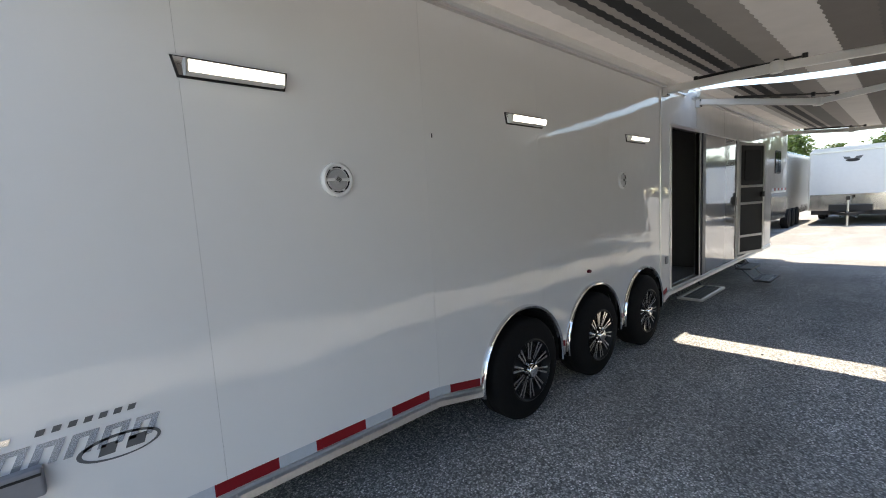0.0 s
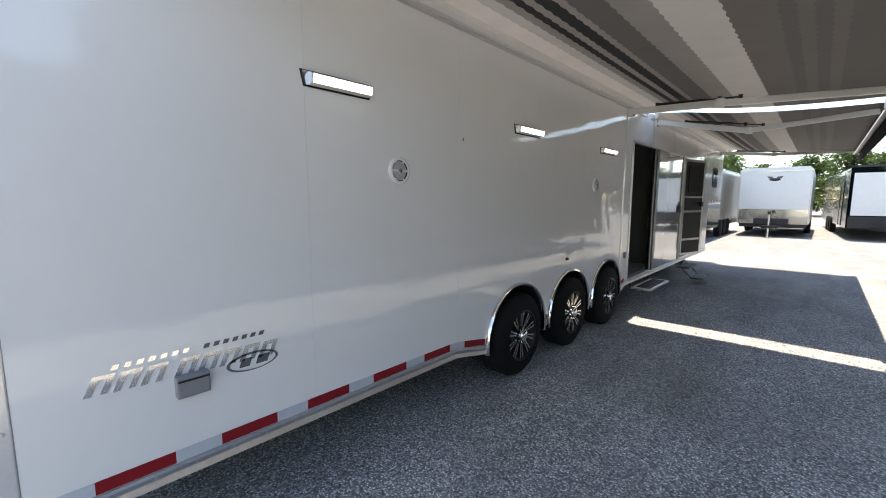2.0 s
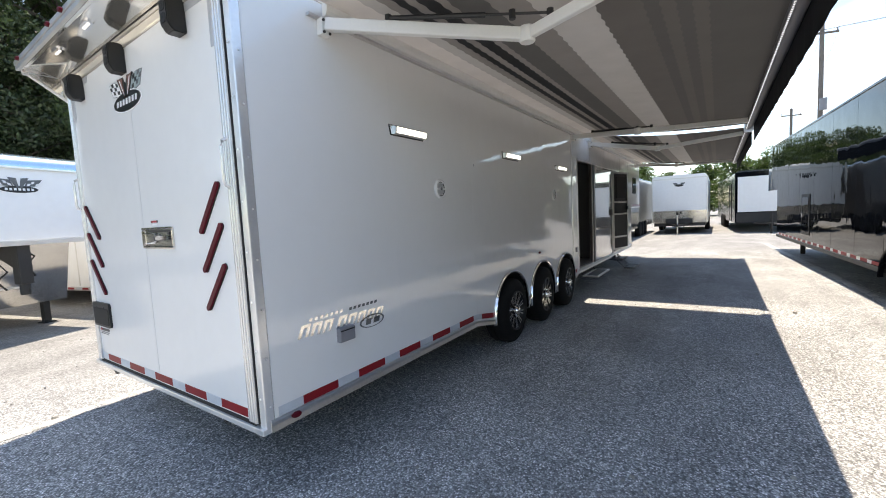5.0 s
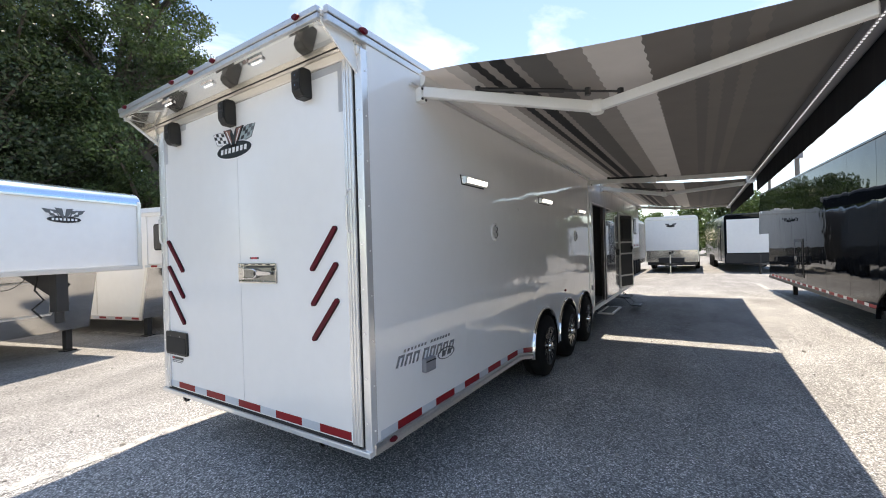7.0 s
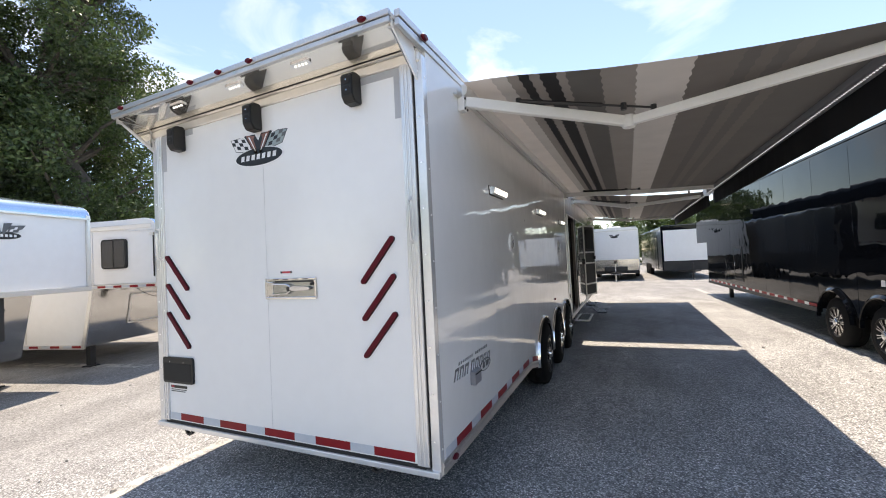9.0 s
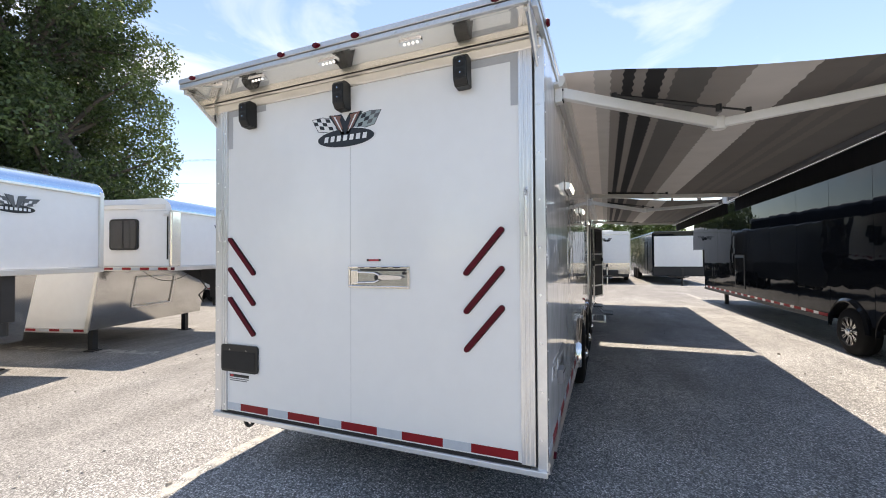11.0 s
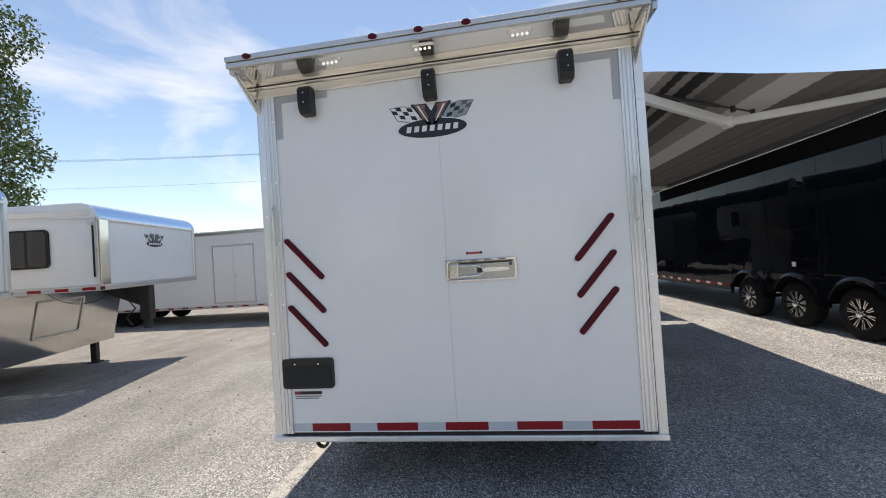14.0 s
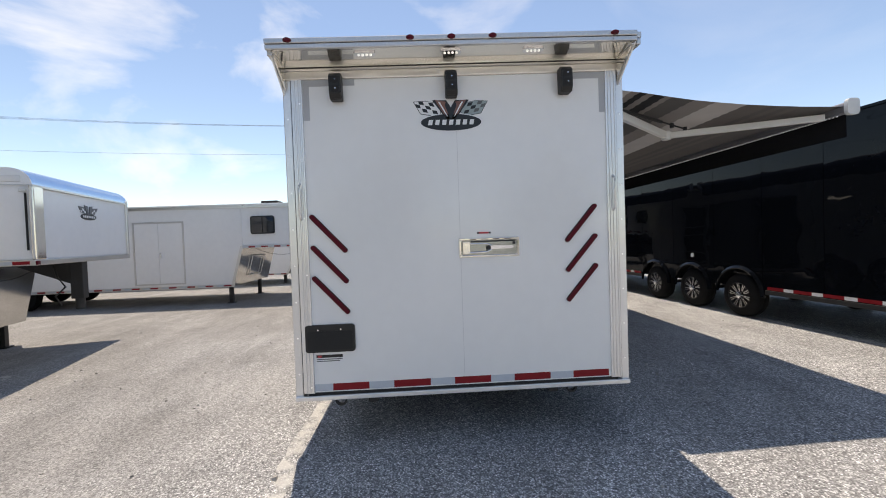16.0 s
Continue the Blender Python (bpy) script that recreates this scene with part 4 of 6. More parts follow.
for s, my in ((1, 1.327), (-1, 1.327)):
    flag = [(my + s * 0.075, 2.49), (my + s * 0.225, 2.515), (my + s * 0.275, 2.60), (my + s * 0.19, 2.605), (my + s * 0.09, 2.585)]
    fc = (sum(p[0] for p in flag) / 5, sum(p[1] for p in flag) / 5)
    part("flag_edge", prism([(fc[0] + 1.07 * (a - fc[0]), fc[1] + 1.10 * (b - fc[1])) for a, b in flag], "x", -0.0132, -0.011), DECAL_DARK, emblem)
    part("flag", prism(flag, "x", -0.0140, -0.011), DECAL_WHITE if s > 0 else DECAL_TEAL, emblem)
    for i in range(4):
        for j in range(3):
            if (i + j) % 2 == 0:
                u, v = my + s * (0.095 + 0.038 * i + 0.013 * j), 2.508 + 0.028 * j + 0.006 * i
                part("flag_check", prism([(u, v), (u + s * 0.036, v + 0.006), (u + s * 0.047, v + 0.032), (u + s * 0.011, v + 0.026)], "x", -0.0152, -0.0135), DECAL_BLACK if s > 0 or i < 2 else DECAL_DARK, emblem)
    part("wing", prism([(my + s * 0.004, 2.47), (my + s * 0.030, 2.47), (my + s * 0.120, 2.615), (my + s * 0.035, 2.600), (my + s * 0.045, 2.575)], "x", -0.0165, -0.0145), DECAL_BRONZE, emblem)
    part("wing_edge", prism([(my + s * 0.030, 2.47), (my + s * 0.040, 2.47), (my + s * 0.130, 2.615), (my + s * 0.120, 2.615)], "x", -0.0168, -0.0145), DECAL_BLACK, emblem)
    part("wing_stripe", prism([(my + s * 0.022, 2.49), (my + s * 0.029, 2.49), (my + s * 0.095, 2.60), (my + s * 0.080, 2.598)], "x", -0.0172, -0.016), DECAL_WHITE, emblem)

# grab handles and hold-open bars on the corner posts
for y in (0.098, W - 0.098):
    part("grab_handle", tube([(-0.020, y, 2.02), (-0.052, y, 2.00), (-0.058, y, 1.97), (-0.058, y, 1.80), (-0.052, y, 1.77), (-0.020, y, 1.75)], 0.009, 8), POST, trailer, "small steel grab handle", True)
for y in (0.028, W - 0.028):
    for k in range(9):
        piece("rivet", RIVET, trailer, pose(-0.009, y, 0.6 + 0.27 * k, 0, 0, -90))
for k in range(9):
    piece("rivet", RIVET, trailer, pose(0.024, -0.004, 0.55 + 0.272 * k))
for y in (0.118, W - 0.118):
    for k in range(6):
        piece("rivet", RIVET, trailer, pose(-0.022, y, 0.50 + 0.42 * k, 0, 0, -90))
# tow eyes under the sill
for y in (0.45, 2.23):
    part("tow_eye", lathe([(0.03, -0.012), (0.045, -0.012), (0.045, 0.012), (0.03, 0.012), (0.03, -0.012)], 14), BLACK_STEEL, trailer, "black tow eye under the sill").matrix_basis = pose(0.02, y, 0.385, 0, 0, 90)


# side lamps, loudspeakers, lettering bars, socket box
def scene_lamp(x0, x1, z0, z1):
    fr = part("side_lamp", prism([(x0, z1), (x1, z1), (x1 - 0.015, z0), (x0 + 0.015, z0)], "y", -0.012, 0.001), CHROME, trailer, "lit white lamp bar on the side wall")
    part("gasket", prism([(x0 - 0.008, z1 + 0.006), (x1 + 0.006, z1 + 0.006), (x1 - 0.010, z0 - 0.007), (x0 + 0.009, z0 - 0.007)], "y", -0.004, 0.001), SEAL, fr)
    part("lamp_housing", prism([(-0.012, z1 - 0.002), (-0.050, z1 - 0.012), (-0.040, z0 + 0.008), (-0.012, z0 + 0.002)], "x", x0 + 0.035, x1 - 0.018), ALU, fr)
    part("diffuser", prism([(-0.0505, z1 - 0.016), (-0.056, z1 - 0.022), (-0.046, z0 + 0.012), (-0.0405, z0 + 0.010)], "x", x0 + 0.045, x1 - 0.025), LAMP, fr, "glowing white diffuser")
    for x in (x0 + 0.018, x1 - 0.010):
        part("screw", tube([(x, -0.015, (z0 + z1) / 2 + 0.01), (x, -0.011, (z0 + z1) / 2 + 0.01)], 0.005, 8), CHROME, fr)


scene_lamp(1.165, 1.595, 2.182, 2.250)
scene_lamp(3.10, 3.54, 2.172, 2.238)
scene_lamp(4.92, 5.37, 2.155, 2.215)


def wall_speaker(x, z):
    s = part("wall_speaker", lathe([(0.085, 0.0), (0.085, -0.010), (0.074, -0.018), (0.064, -0.016), (0.062, -0.006), (0.0, -0.006)], 32), WHITE_DOOR, trailer, "round white loudspeaker", True)
    s.matrix_basis = pose(x, 0, z)
    part("grille", lathe([(0.054, -0.005), (0.050, -0.010), (0.0, -0.012)], 28), GRILLE, s, "silver mesh grille", True)
    for k in range(6):
        arc = [radians(60 * k + 8 + 11 * j) for j in range(5)]
        pts = [(0.0635 * math.cos(q), 0.0635 * math.sin(q)) for q in arc] + [(0.0575 * math.cos(q), 0.0575 * math.sin(q)) for q in reversed(arc)]
        part("slot", prism(pts, "y", -0.012, -0.005), SEAL, s, "black slot")
    for k in range(2):
        part("bar", box(0.012, 0.056, -0.016, -0.010, -0.007, 0.007, 0.002), WHITE_DOOR, s).matrix_basis = pose(0, 0, 0, 0, 180 * k, 0)
    part("dust_cap", lathe([(0.020, -0.011), (0.018, -0.018), (0.0, -0.020)], 16), GRILLE, s)
    for k in range(3):
        part("cap_slot", box(-0.012, 0.012, -0.021, -0.017, -0.002, 0.002), SEAL, s).matrix_basis = pose(0, 0, 0, 0, 35, 0) @ pose(0, 0, -0.007 + 0.007 * k)


wall_speaker(1.803, 1.787)
wall_speaker(4.84, 1.777)

decal = part("name_decal", prism([(0.232, 0.868), (0.256, 0.868), (0.290, 0.942), (0.266, 0.942)], "y", -0.003, 0.001), DECAL_SILVER, trailer, "silver slanted lettering bars")
for k in range(8):
    x = 0.232 + 0.088 * k + (0.03 if k >= 3 else 0)
    z = 0.868 - 0.004 * k
    if k:
        part("letter_bar", prism([(x, z), (x + 0.024, z), (x + 0.058, z + 0.074), (x + 0.034, z + 0.074)], "y", -0.003, 0.001), DECAL_SILVER, decal)
    part("letter_bar", prism([(x + 0.050, z), (x + 0.072, z), (x + 0.106, z + 0.074), (x + 0.084, z + 0.074)], "y", -0.003, 0.001), DECAL_SILVER, decal)
    part("letter_bar", prism([(x + 0.050, z + 0.056), (x + 0.0755, z + 0.056), (x + 0.084, z + 0.074), (x + 0.058, z + 0.074)], "y", -0.0025, 0.001), DECAL_SILVER, decal)
for k in range(15):
    if k != 7:
        x = 0.32 + 0.0405 * k
        part("small_letter_bar", prism([(x, 0.953), (x + 0.022, 0.953), (x + 0.030, 0.972), (x + 0.008, 0.972)], "y", -0.003, 0.001), DECAL_SILVER if k < 7 else DECAL_DARK, decal)
ring = bmesh.new()
for a in range(0, 360, 10):
    a0, a1 = radians(a), radians(a + 10)
    w0, w1 = 0.006 + 0.010 * abs(math.sin(a0 * 0.5 + 0.6)), 0.006 + 0.010 * abs(math.sin(a1 * 0.5 + 0.6))
    q = [(0.856 + 0.122 * math.cos(a0), 0.834 + 0.045 * math.sin(a0)), (0.856 + 0.122 * math.cos(a1), 0.834 + 0.045 * math.sin(a1)),
         (0.856 + (0.122 - w1) * math.cos(a1), 0.834 + (0.045 - w1 * 0.6) * math.sin(a1)), (0.856 + (0.122 - w0) * math.cos(a0), 0.834 + (0.045 - w0 * 0.6) * math.sin(a0))]
    prism(q, "y", -0.003, 0.001, ring)
part("oval_ring", ring, DECAL_DARK, decal, "dark grey oval outline")
for x, w in ((0.790, 0.048), (0.868, 0.056)):
    part("letter_bar", prism([(x, 0.814), (x + w, 0.814), (x + w + 0.014, 0.854), (x + 0.014, 0.854)], "y", -0.003, 0.001), DECAL_DARK, decal)

socket = part("socket_cover", box(0.525, 0.655, -0.040, 0.001, 0.765, 0.862, 0.008), GREY_BOX, trailer, "grey plastic socket cover")
part("hinge_line", box(0.53, 0.65, -0.043, -0.036, 0.838, 0.846), SEAL, socket)
inlet = part("inlet_cover", box(5.90, 5.96, -0.02, 0.001, 0.80, 0.885, 0.006), GREY_BOX, trailer, "small grey inlet cover")
part("stain_mark", box(2.425, 2.433, -0.002, 0.001, 2.03, 2.055), DECAL_DARK, trailer)

# entry doors
for x0, x1, z0, z1 in (DOOR1, DOOR2):
    part("door_frame", box(x0 - 0.035, x0, -0.014, 0.05, z0, z1 + 0.035, 0.004), ALU, trailer, "aluminium door frame")
    part("door_frame", box(x1, x1 + 0.035, -0.014, 0.05, z0, z1 + 0.035, 0.004), ALU, trailer, "aluminium door frame")
    part("door_frame", box(x0, x1, -0.014, 0.05, z1, z1 + 0.035, 0.004), ALU, trailer, "aluminium door frame")
    part("threshold", box(x0, x1, -0.02, 0.06, z0 - 0.02, z0 + 0.012, 0.003), ALU, trailer, "aluminium threshold")
GLOSS_GREY = mat("glossy_silver_door", (0.30, 0.30, 0.295), 0.12, 0, 0.03, 2, 20, coat=1.0, wave=0.006, wave_scale=0.8)
jamb = part("door_jamb", box(7.10, 7.26, -0.022, 0.001, 0.48, 2.385, 0.004), DECAL_DARK, trailer, "dark grey door jamb")
part("jamb_strip", box(7.105, 7.125, -0.030, -0.021, 0.48, 2.385, 0.003), BLACK_PLASTIC, jamb)
slab = part("side_door", box(7.26, 8.72, -0.020, 0.001, 0.485, 2.385, 0.006), GLOSS_GREY, trailer, "closed glossy silver side door")
part("door_edge", box(8.72, 8.745, -0.024, 0.001, 0.485, 2.395, 0.003), BLACK_STEEL, slab)
part("door_edge", box(7.26, 8.72, -0.024, 0.001, 2.385, 2.40, 0.003), ALU, slab)
part("handle", box(8.58, 8.68, -0.055, -0.018, 1.36, 1.50, 0.008), BLACK_PLASTIC, slab, "black door latch")
screen = part("screen_door", box(0.0, 0.04, 0.0, 0.03, 0.0, 1.82, 0.004), ALU, trailer, "open screen door with dark mesh panels")
screen.matrix_basis = pose(8.90, -0.03, 0.54, 0, 0, -17)
part("stile", box(0.66, 0.70, 0.0, 0.03, 0.0, 1.82, 0.004), ALU, screen)
for z in (0.0, 0.28, 0.82, 1.10, 1.78):
    part("rail", box(0.04, 0.66, 0.002, 0.028, z, z + 0.04, 0.004), ALU, screen)
for z0, z1 in ((0.04, 0.28), (0.32, 0.82), (1.14, 1.78)):
    part("mesh_panel", box(0.04, 0.66, 0.010, 0.020, z0, z1), SCREEN, screen, "dark insect mesh")
part("push_plate", box(0.04, 0.66, 0.006, 0.024, 0.86, 1.10), BLACK_PLASTIC, screen)
part("window_frame", prism(rounded(0.42, 0.5, 0.05, 4, 0.35, 1.46), "y", -0.004, 0.009), SEAL, screen)
part("handle", box(0.58, 0.65, -0.03, 0.004, 0.93, 1.02, 0.008), BLACK_PLASTIC, screen)
# flat dark sheet closes the doorway, coloured as the shade inside
part("opening_shade_sheet", box(8.94, 9.65, 0.02, 0.04, 0.50, 2.38), SCREEN, trailer, "dark sheet standing in for the shade in the door opening")

# gooseneck window
nw = part("nose_window", prism(rounded(0.55, 0.47, 0.06, 4, 11.93, 2.13), "y", -0.012, 0.001), SEAL, trailer, "dark sliding window with black rim")
part("pane", prism(rounded(0.49, 0.41, 0.05, 4, 11.93, 2.13), "y", -0.016, -0.011), GLASS_DARK, nw)
part("mullion", box(11.915, 11.945, -0.019, -0.012, 1.92, 2.34), SEAL, nw)
for k in range(8):
    tape(None, 11.45 + 0.18 * k, 11.63 + 0.18 * k, 1.54, 1.59, -0.001, "red" if k % 2 else "white").parent = trailer
# landing legs at the nose
for y in (0.5, W - 0.5):
    part("landing_leg", box(LEN + 0.05, LEN + 0.15, y - 0.05, y + 0.05, 0.03, 1.49, 0.006), BLACK_STEEL, trailer)
    part("foot_plate", box(LEN - 0.02, LEN + 0.22, y - 0.11, y + 0.11, 0.0, 0.03, 0.004), BLACK_STEEL, trailer)
part("coupler", box(12.35, 12.55, W / 2 - 0.1, W / 2 + 0.1, 0.8, 1.49, 0.01), BLACK_STEEL, trailer)


def entry_step(x0, x1, y0, y1, z, n, label, metal):
    st = part("entry_step", box(x0, x1, y0, y0 + 0.03, z - 0.03, z, 0.004), metal, trailer, label)
    part("tread_frame", box(x0, x1, y1 - 0.03, y1, z - 0.03, z, 0.004), metal, st)
    for x in (x0, x1 - 0.03):
        part("tread_side", box(x, x + 0.03, y0 + 0.03, y1 - 0.03, z - 0.03, z, 0.004), metal, st)
    for k in range(n):
        y = y0 + 0.05 + (y1 - y0 - 0.1) * (k + 0.5) / n
        part("tread_bar", box(x0 + 0.03, x1 - 0.03, y - 0.018, y + 0.018, z - 0.012, z - 0.002, 0.002), BLACK_STEEL, st)
    for x in (x0 + 0.02, x1 - 0.05):
        part("bracket", beam((x + 0.015, y1 - 0.02, z - 0.02), (x + 0.015, 0.04, 0.43), 0.03, 0.012, 0.0), BLACK_STEEL, st)
    return st


entry_step(6.22, 7.12, -0.30, -0.02, 0.35, 4, "aluminium pull-out entry step with black treads", ALU)
entry_step(8.85, 9.50, -0.22, 0.00, 0.33, 3, "upper black folding entry step", BLACK_STEEL)
entry_step(8.85, 9.50, -0.47, -0.24, 0.15, 3, "lower black folding entry step", BLACK_STEEL)


# ---------------------------------------------------------------- awnings
SAG = [(0.06, 2.872), (0.25, 2.858), (0.45, 2.835), (0.70, 2.795), (0.95, 2.758), (1.20, 2.732), (1.45, 2.710), (1.75, 2.692), (2.0, 2.682), (2.40, 2.675)]


def awning(x0, x1, arms, dots):
    aw = thing("awning", (x0, 0, 0), 0, "extended awning of grey and cream striped cloth", "awning", "awnings on the trailer side")
    L = x1 - x0
    bm = bmesh.new()
    nx = 26
    rows = []
    for i in range(nx + 1):
        x = L * i / nx
        s = math.sin(math.pi * i / nx)
        rows.append([bm.verts.new((x, -y, z - 0.012 * s * math.sin(math.pi * y / 2.4))) for y, z in SAG])
    for a, b in zip(rows, rows[1:]):
        for k in range(len(SAG) - 1):
            bm.faces.new((a[k], b[k], b[k + 1], a[k + 1]))
    part("cloth", bm, FABRIC, aw, "striped cream, grey and black cloth", True)
    part("wall_cassette", prism([(-0.023, 2.885), (-0.058, 2.885), (-0.068, 2.872), (-0.064, 2.835), (-0.05, 2.812), (-0.023, 2.808)], "x", 0.06, L + 0.03), ARM_WHITE, aw, "white wall cassette")
    part("cassette_lip", prism([(-0.001, 2.80), (-0.03, 2.80), (-0.03, 2.785), (-0.001, 2.785)], "x", -0.05, L + 0.05), ALU_RAIL, aw)
    bar = part("front_bar", prism(rounded(0.085, 0.105, 0.03, 4, -2.43, 2.665), "x", -0.02, L + 0.02), GREY_BOX, aw, "grey front roller bar", True)
    for x in (-0.055, L + 0.02):
        part("end_cap", prism(rounded(0.12, 0.15, 0.035, 4, -2.435, 2.665), "x", x, x + 0.035), ARM_WHITE, bar, "white end cap")
    va = bmesh.new()
    top, bot = [], []
    nv = 60
    for i in range(nv + 1):
        x = 0.05 + (L - 0.1) * i / nv
        top.append(va.verts.new((x, -2.476, 2.64)))
        bot.append(va.verts.new((x, -2.480 - 0.003 * math.sin(i * 1.9), 2.405)))
    for i in range(nv):
        va.faces.new((top[i], top[i + 1], bot[i + 1], bot[i]))
    v = part("valance", va, VALANCE, aw, "hanging charcoal valance")
    v.modifiers.new("thickness", "SOLIDIFY").thickness = 0.003
    part("led_rail", box(0.02, L - 0.02, -2.395, -2.378, 2.60, 2.614), GREY_BOX, aw)
    if dots:
        ld = bmesh.new()
        for i in range(int(L / 0.035)):
            x = 0.05 + 0.035 * i
            box(x, x + 0.010, -2.391, -2.382, 2.595, 2.6, 0, ld)
        tagged(part("led_strip", ld, LED_DIM, aw, "row of small white diodes"), kind="stuff")
    for bx, s in arms:
        sh, el, hd = Vector((bx, -0.045, 2.755)), Vector((bx + s * 0.61, -1.10, 2.60)), Vector((bx + s * 0.10, -2.37, 2.62))
        arm = part("folding_arm", beam(sh, el, 0.05, 0.075, 0.008), ARM_WHITE, aw, "white folding arm")
        part("forearm", beam(el, hd, 0.045, 0.065, 0.008), ARM_WHITE, arm)
        part("shoulder_bracket", box(bx - 0.035, bx + 0.035, -0.05, -0.001, 2.69, 2.79, 0.006), ARM_WHITE, arm)
        for dx, dz in ((-0.022, 2.705), (0.022, 2.705), (-0.022, 2.775)):
            part("bolt", tube([(bx + dx, -0.058, dz), (bx + dx, -0.048, dz)], 0.009, 6), BLACK_STEEL, arm)
        part("elbow", lathe([(0.0, -0.045), (0.042, -0.045), (0.048, -0.035), (0.048, 0.035), (0.042, 0.045), (0.0, 0.045)], 18), ARM_WHITE, arm, "", True).matrix_basis = Matrix.Translation(el) @ pose(0, 0, 0, 90, 0, 0)
        a, b = sh.lerp(el, 0.32) + Vector((0, 0, 0.055)), el.lerp(hd, 0.13) + Vector((0, 0, 0.05))
        part("gas_strut", tube([a, a.lerp(b, 0.62)], 0.016, 8), BLACK_STEEL, arm, "black gas strut", True)
        part("strut_rod", tube([a.lerp(b, 0.6), b], 0.008, 8), BLACK_STEEL, arm)
        for p in (a, b, a.lerp(b, 0.78)):
            part("strut_joint", tube([p - Vector((0, 0, 0.03)), p + Vector((0, 0, 0.02))], 0.020, 8), BLACK_STEEL, arm)
    return aw


awning(0.52, 6.44, ((0.06, 1), (5.33, -1)), True)
awning(6.80, 13.0, ((0.12, 1), (5.6, -1)), True)


# ---------------------------------------------------------------- the black trailer opposite
def black_trailer():
    t = thing("black_trailer", (3.4, -4.12, 0), 3.6, "glossy black enclosed trailer with gooseneck nose", "trailer")
    xa, xb, xn, top, bot = -4.6, 10.6, 12.0, 3.06, 0.53
    ax = (0.48, 1.64, 2.82)
    edges = [xa, -3.4, -2.2, -0.98, 0.01, 1.05, 2.19, 3.3, 4.4, 5.6, 6.8, 8.0, 9.2, xb]
    for a, b in zip(edges, edges[1:]):
        pts = [(a + 0.004, bot)]
        for c in ax:
            if a < c < b:
                pts += [(c - 0.46, bot)] + [(c - 0.46 * math.cos(math.pi * k / 16), max(bot, 0.39 + 0.46 * math.sin(math.pi * k / 16))) for k in range(17)] + [(c + 0.46, bot)]
        pts = [p for i, p in enumerate(pts) if a < p[0] < b and (i == 0 or p != pts[i - 1])]
        bm = prism(pts + [(b - 0.004, bot), (b - 0.004, top), (a + 0.004, top)], "y", -0.04, 0.0)
        bmesh.ops.triangulate(bm, faces=[f for f in bm.faces if len(f.verts) > 4])
        part("side_panel", bm, BLACK_GLOSS, t)
    part("nose_side", prism([(xb, 1.80), (xn, 1.80), (xn, 2.2), (xn - 0.25, top), (xb, top)], "y", -0.04, 0.0), BLACK_GLOSS, t)
    part("shell", box(xa, xb, -2.55, -0.046, bot, top - 0.01), BLACK_GLOSS, t)
    part("nose_shell", prism([(xb, 1.80), (xn, 1.80), (xn, 2.2), (xn - 0.25, top), (xb, top)], "y", -2.55, -0.042), BLACK_GLOSS, t)
    part("roof_edge", box(xa, xn - 0.25, -0.06, 0.012, top, top + 0.05, 0.012), BLACK_GLOSS, t)
    part("roof", box(xa, xn - 0.25, -2.55, -0.06, top, top + 0.03), CHARCOAL, t)
    part("lower_rail", box(2.82 + 0.52, xb, -0.05, 0.012, bot - 0.07, bot - 0.002, 0.004), BLACK_STEEL, t)
    part("lower_rail", box(xa, ax[0] - 0.52, -0.05, 0.012, bot - 0.07, bot - 0.002, 0.004), BLACK_STEEL, t)
    for k in range(17):
        for base, sgn in ((3.40, 1), (-0.08, -1)):
            if sgn < 0 and k > 10:
                continue
            x = base + sgn * 0.44 * k
            if x + 0.3 > xb:
                continue
            part("reflective_tape", box(min(x, x + sgn * 0.28), max(x, x + sgn * 0.28), 0.0, 0.003, bot + 0.01, bot + 0.06), TAPE_RED, t, "red reflective tape")
            part("reflective_tape", box(min(x + sgn * 0.28, x + sgn * 0.44), max(x + sgn * 0.28, x + sgn * 0.44), 0.0, 0.003, bot + 0.01, bot + 0.06), DECAL_WHITE, t, "white reflective tape")
    for i, x in enumerate(ax):
        wheel(t, x, -0.015, 0.38, True, 13 * i)
        wheel(t, x, -2.54, 0.38, False, 13 * i)
        tr = arch_trim(t, x, 0.39, 0.47, 0.0, BLACK_GLOSS, "gloss black wheel arch trim", 2, 178, 0.045, 0.055)
        tr.matrix_basis = Matrix.Diagonal((1, -1, 1, 1))
        part("axle", tube([(x, -0.2, 0.38), (x, -2.4, 0.38)], 0.04, 8), BLACK_STEEL, t)
    part("marker_plate", box(1.58, 1.66, 0.0, 0.004, 1.02, 1.10), DECAL_WHITE, t, "small white marker plate")
    hatch = part("service_hatch", box(7.05, 7.75, 0.0, 0.012, 0.72, 1.62, 0.01), BLACK_PLASTIC, t, "black service hatch")
    part("hatch_frame", box(7.12, 7.68, 0.012, 0.018, 0.79, 1.55, 0.006), BLACK_GLOSS, hatch)
    part("handle", box(7.6, 7.66, 0.018, 0.04, 1.1, 1.2, 0.006), CHROME, hatch)
    for y in (-0.5, -2.0):
        part("landing_leg", box(xb - 0.5, xb - 0.4, y - 0.05, y + 0.05, 0.0, bot, 0.006), BLACK_STEEL, t)


black_trailer()


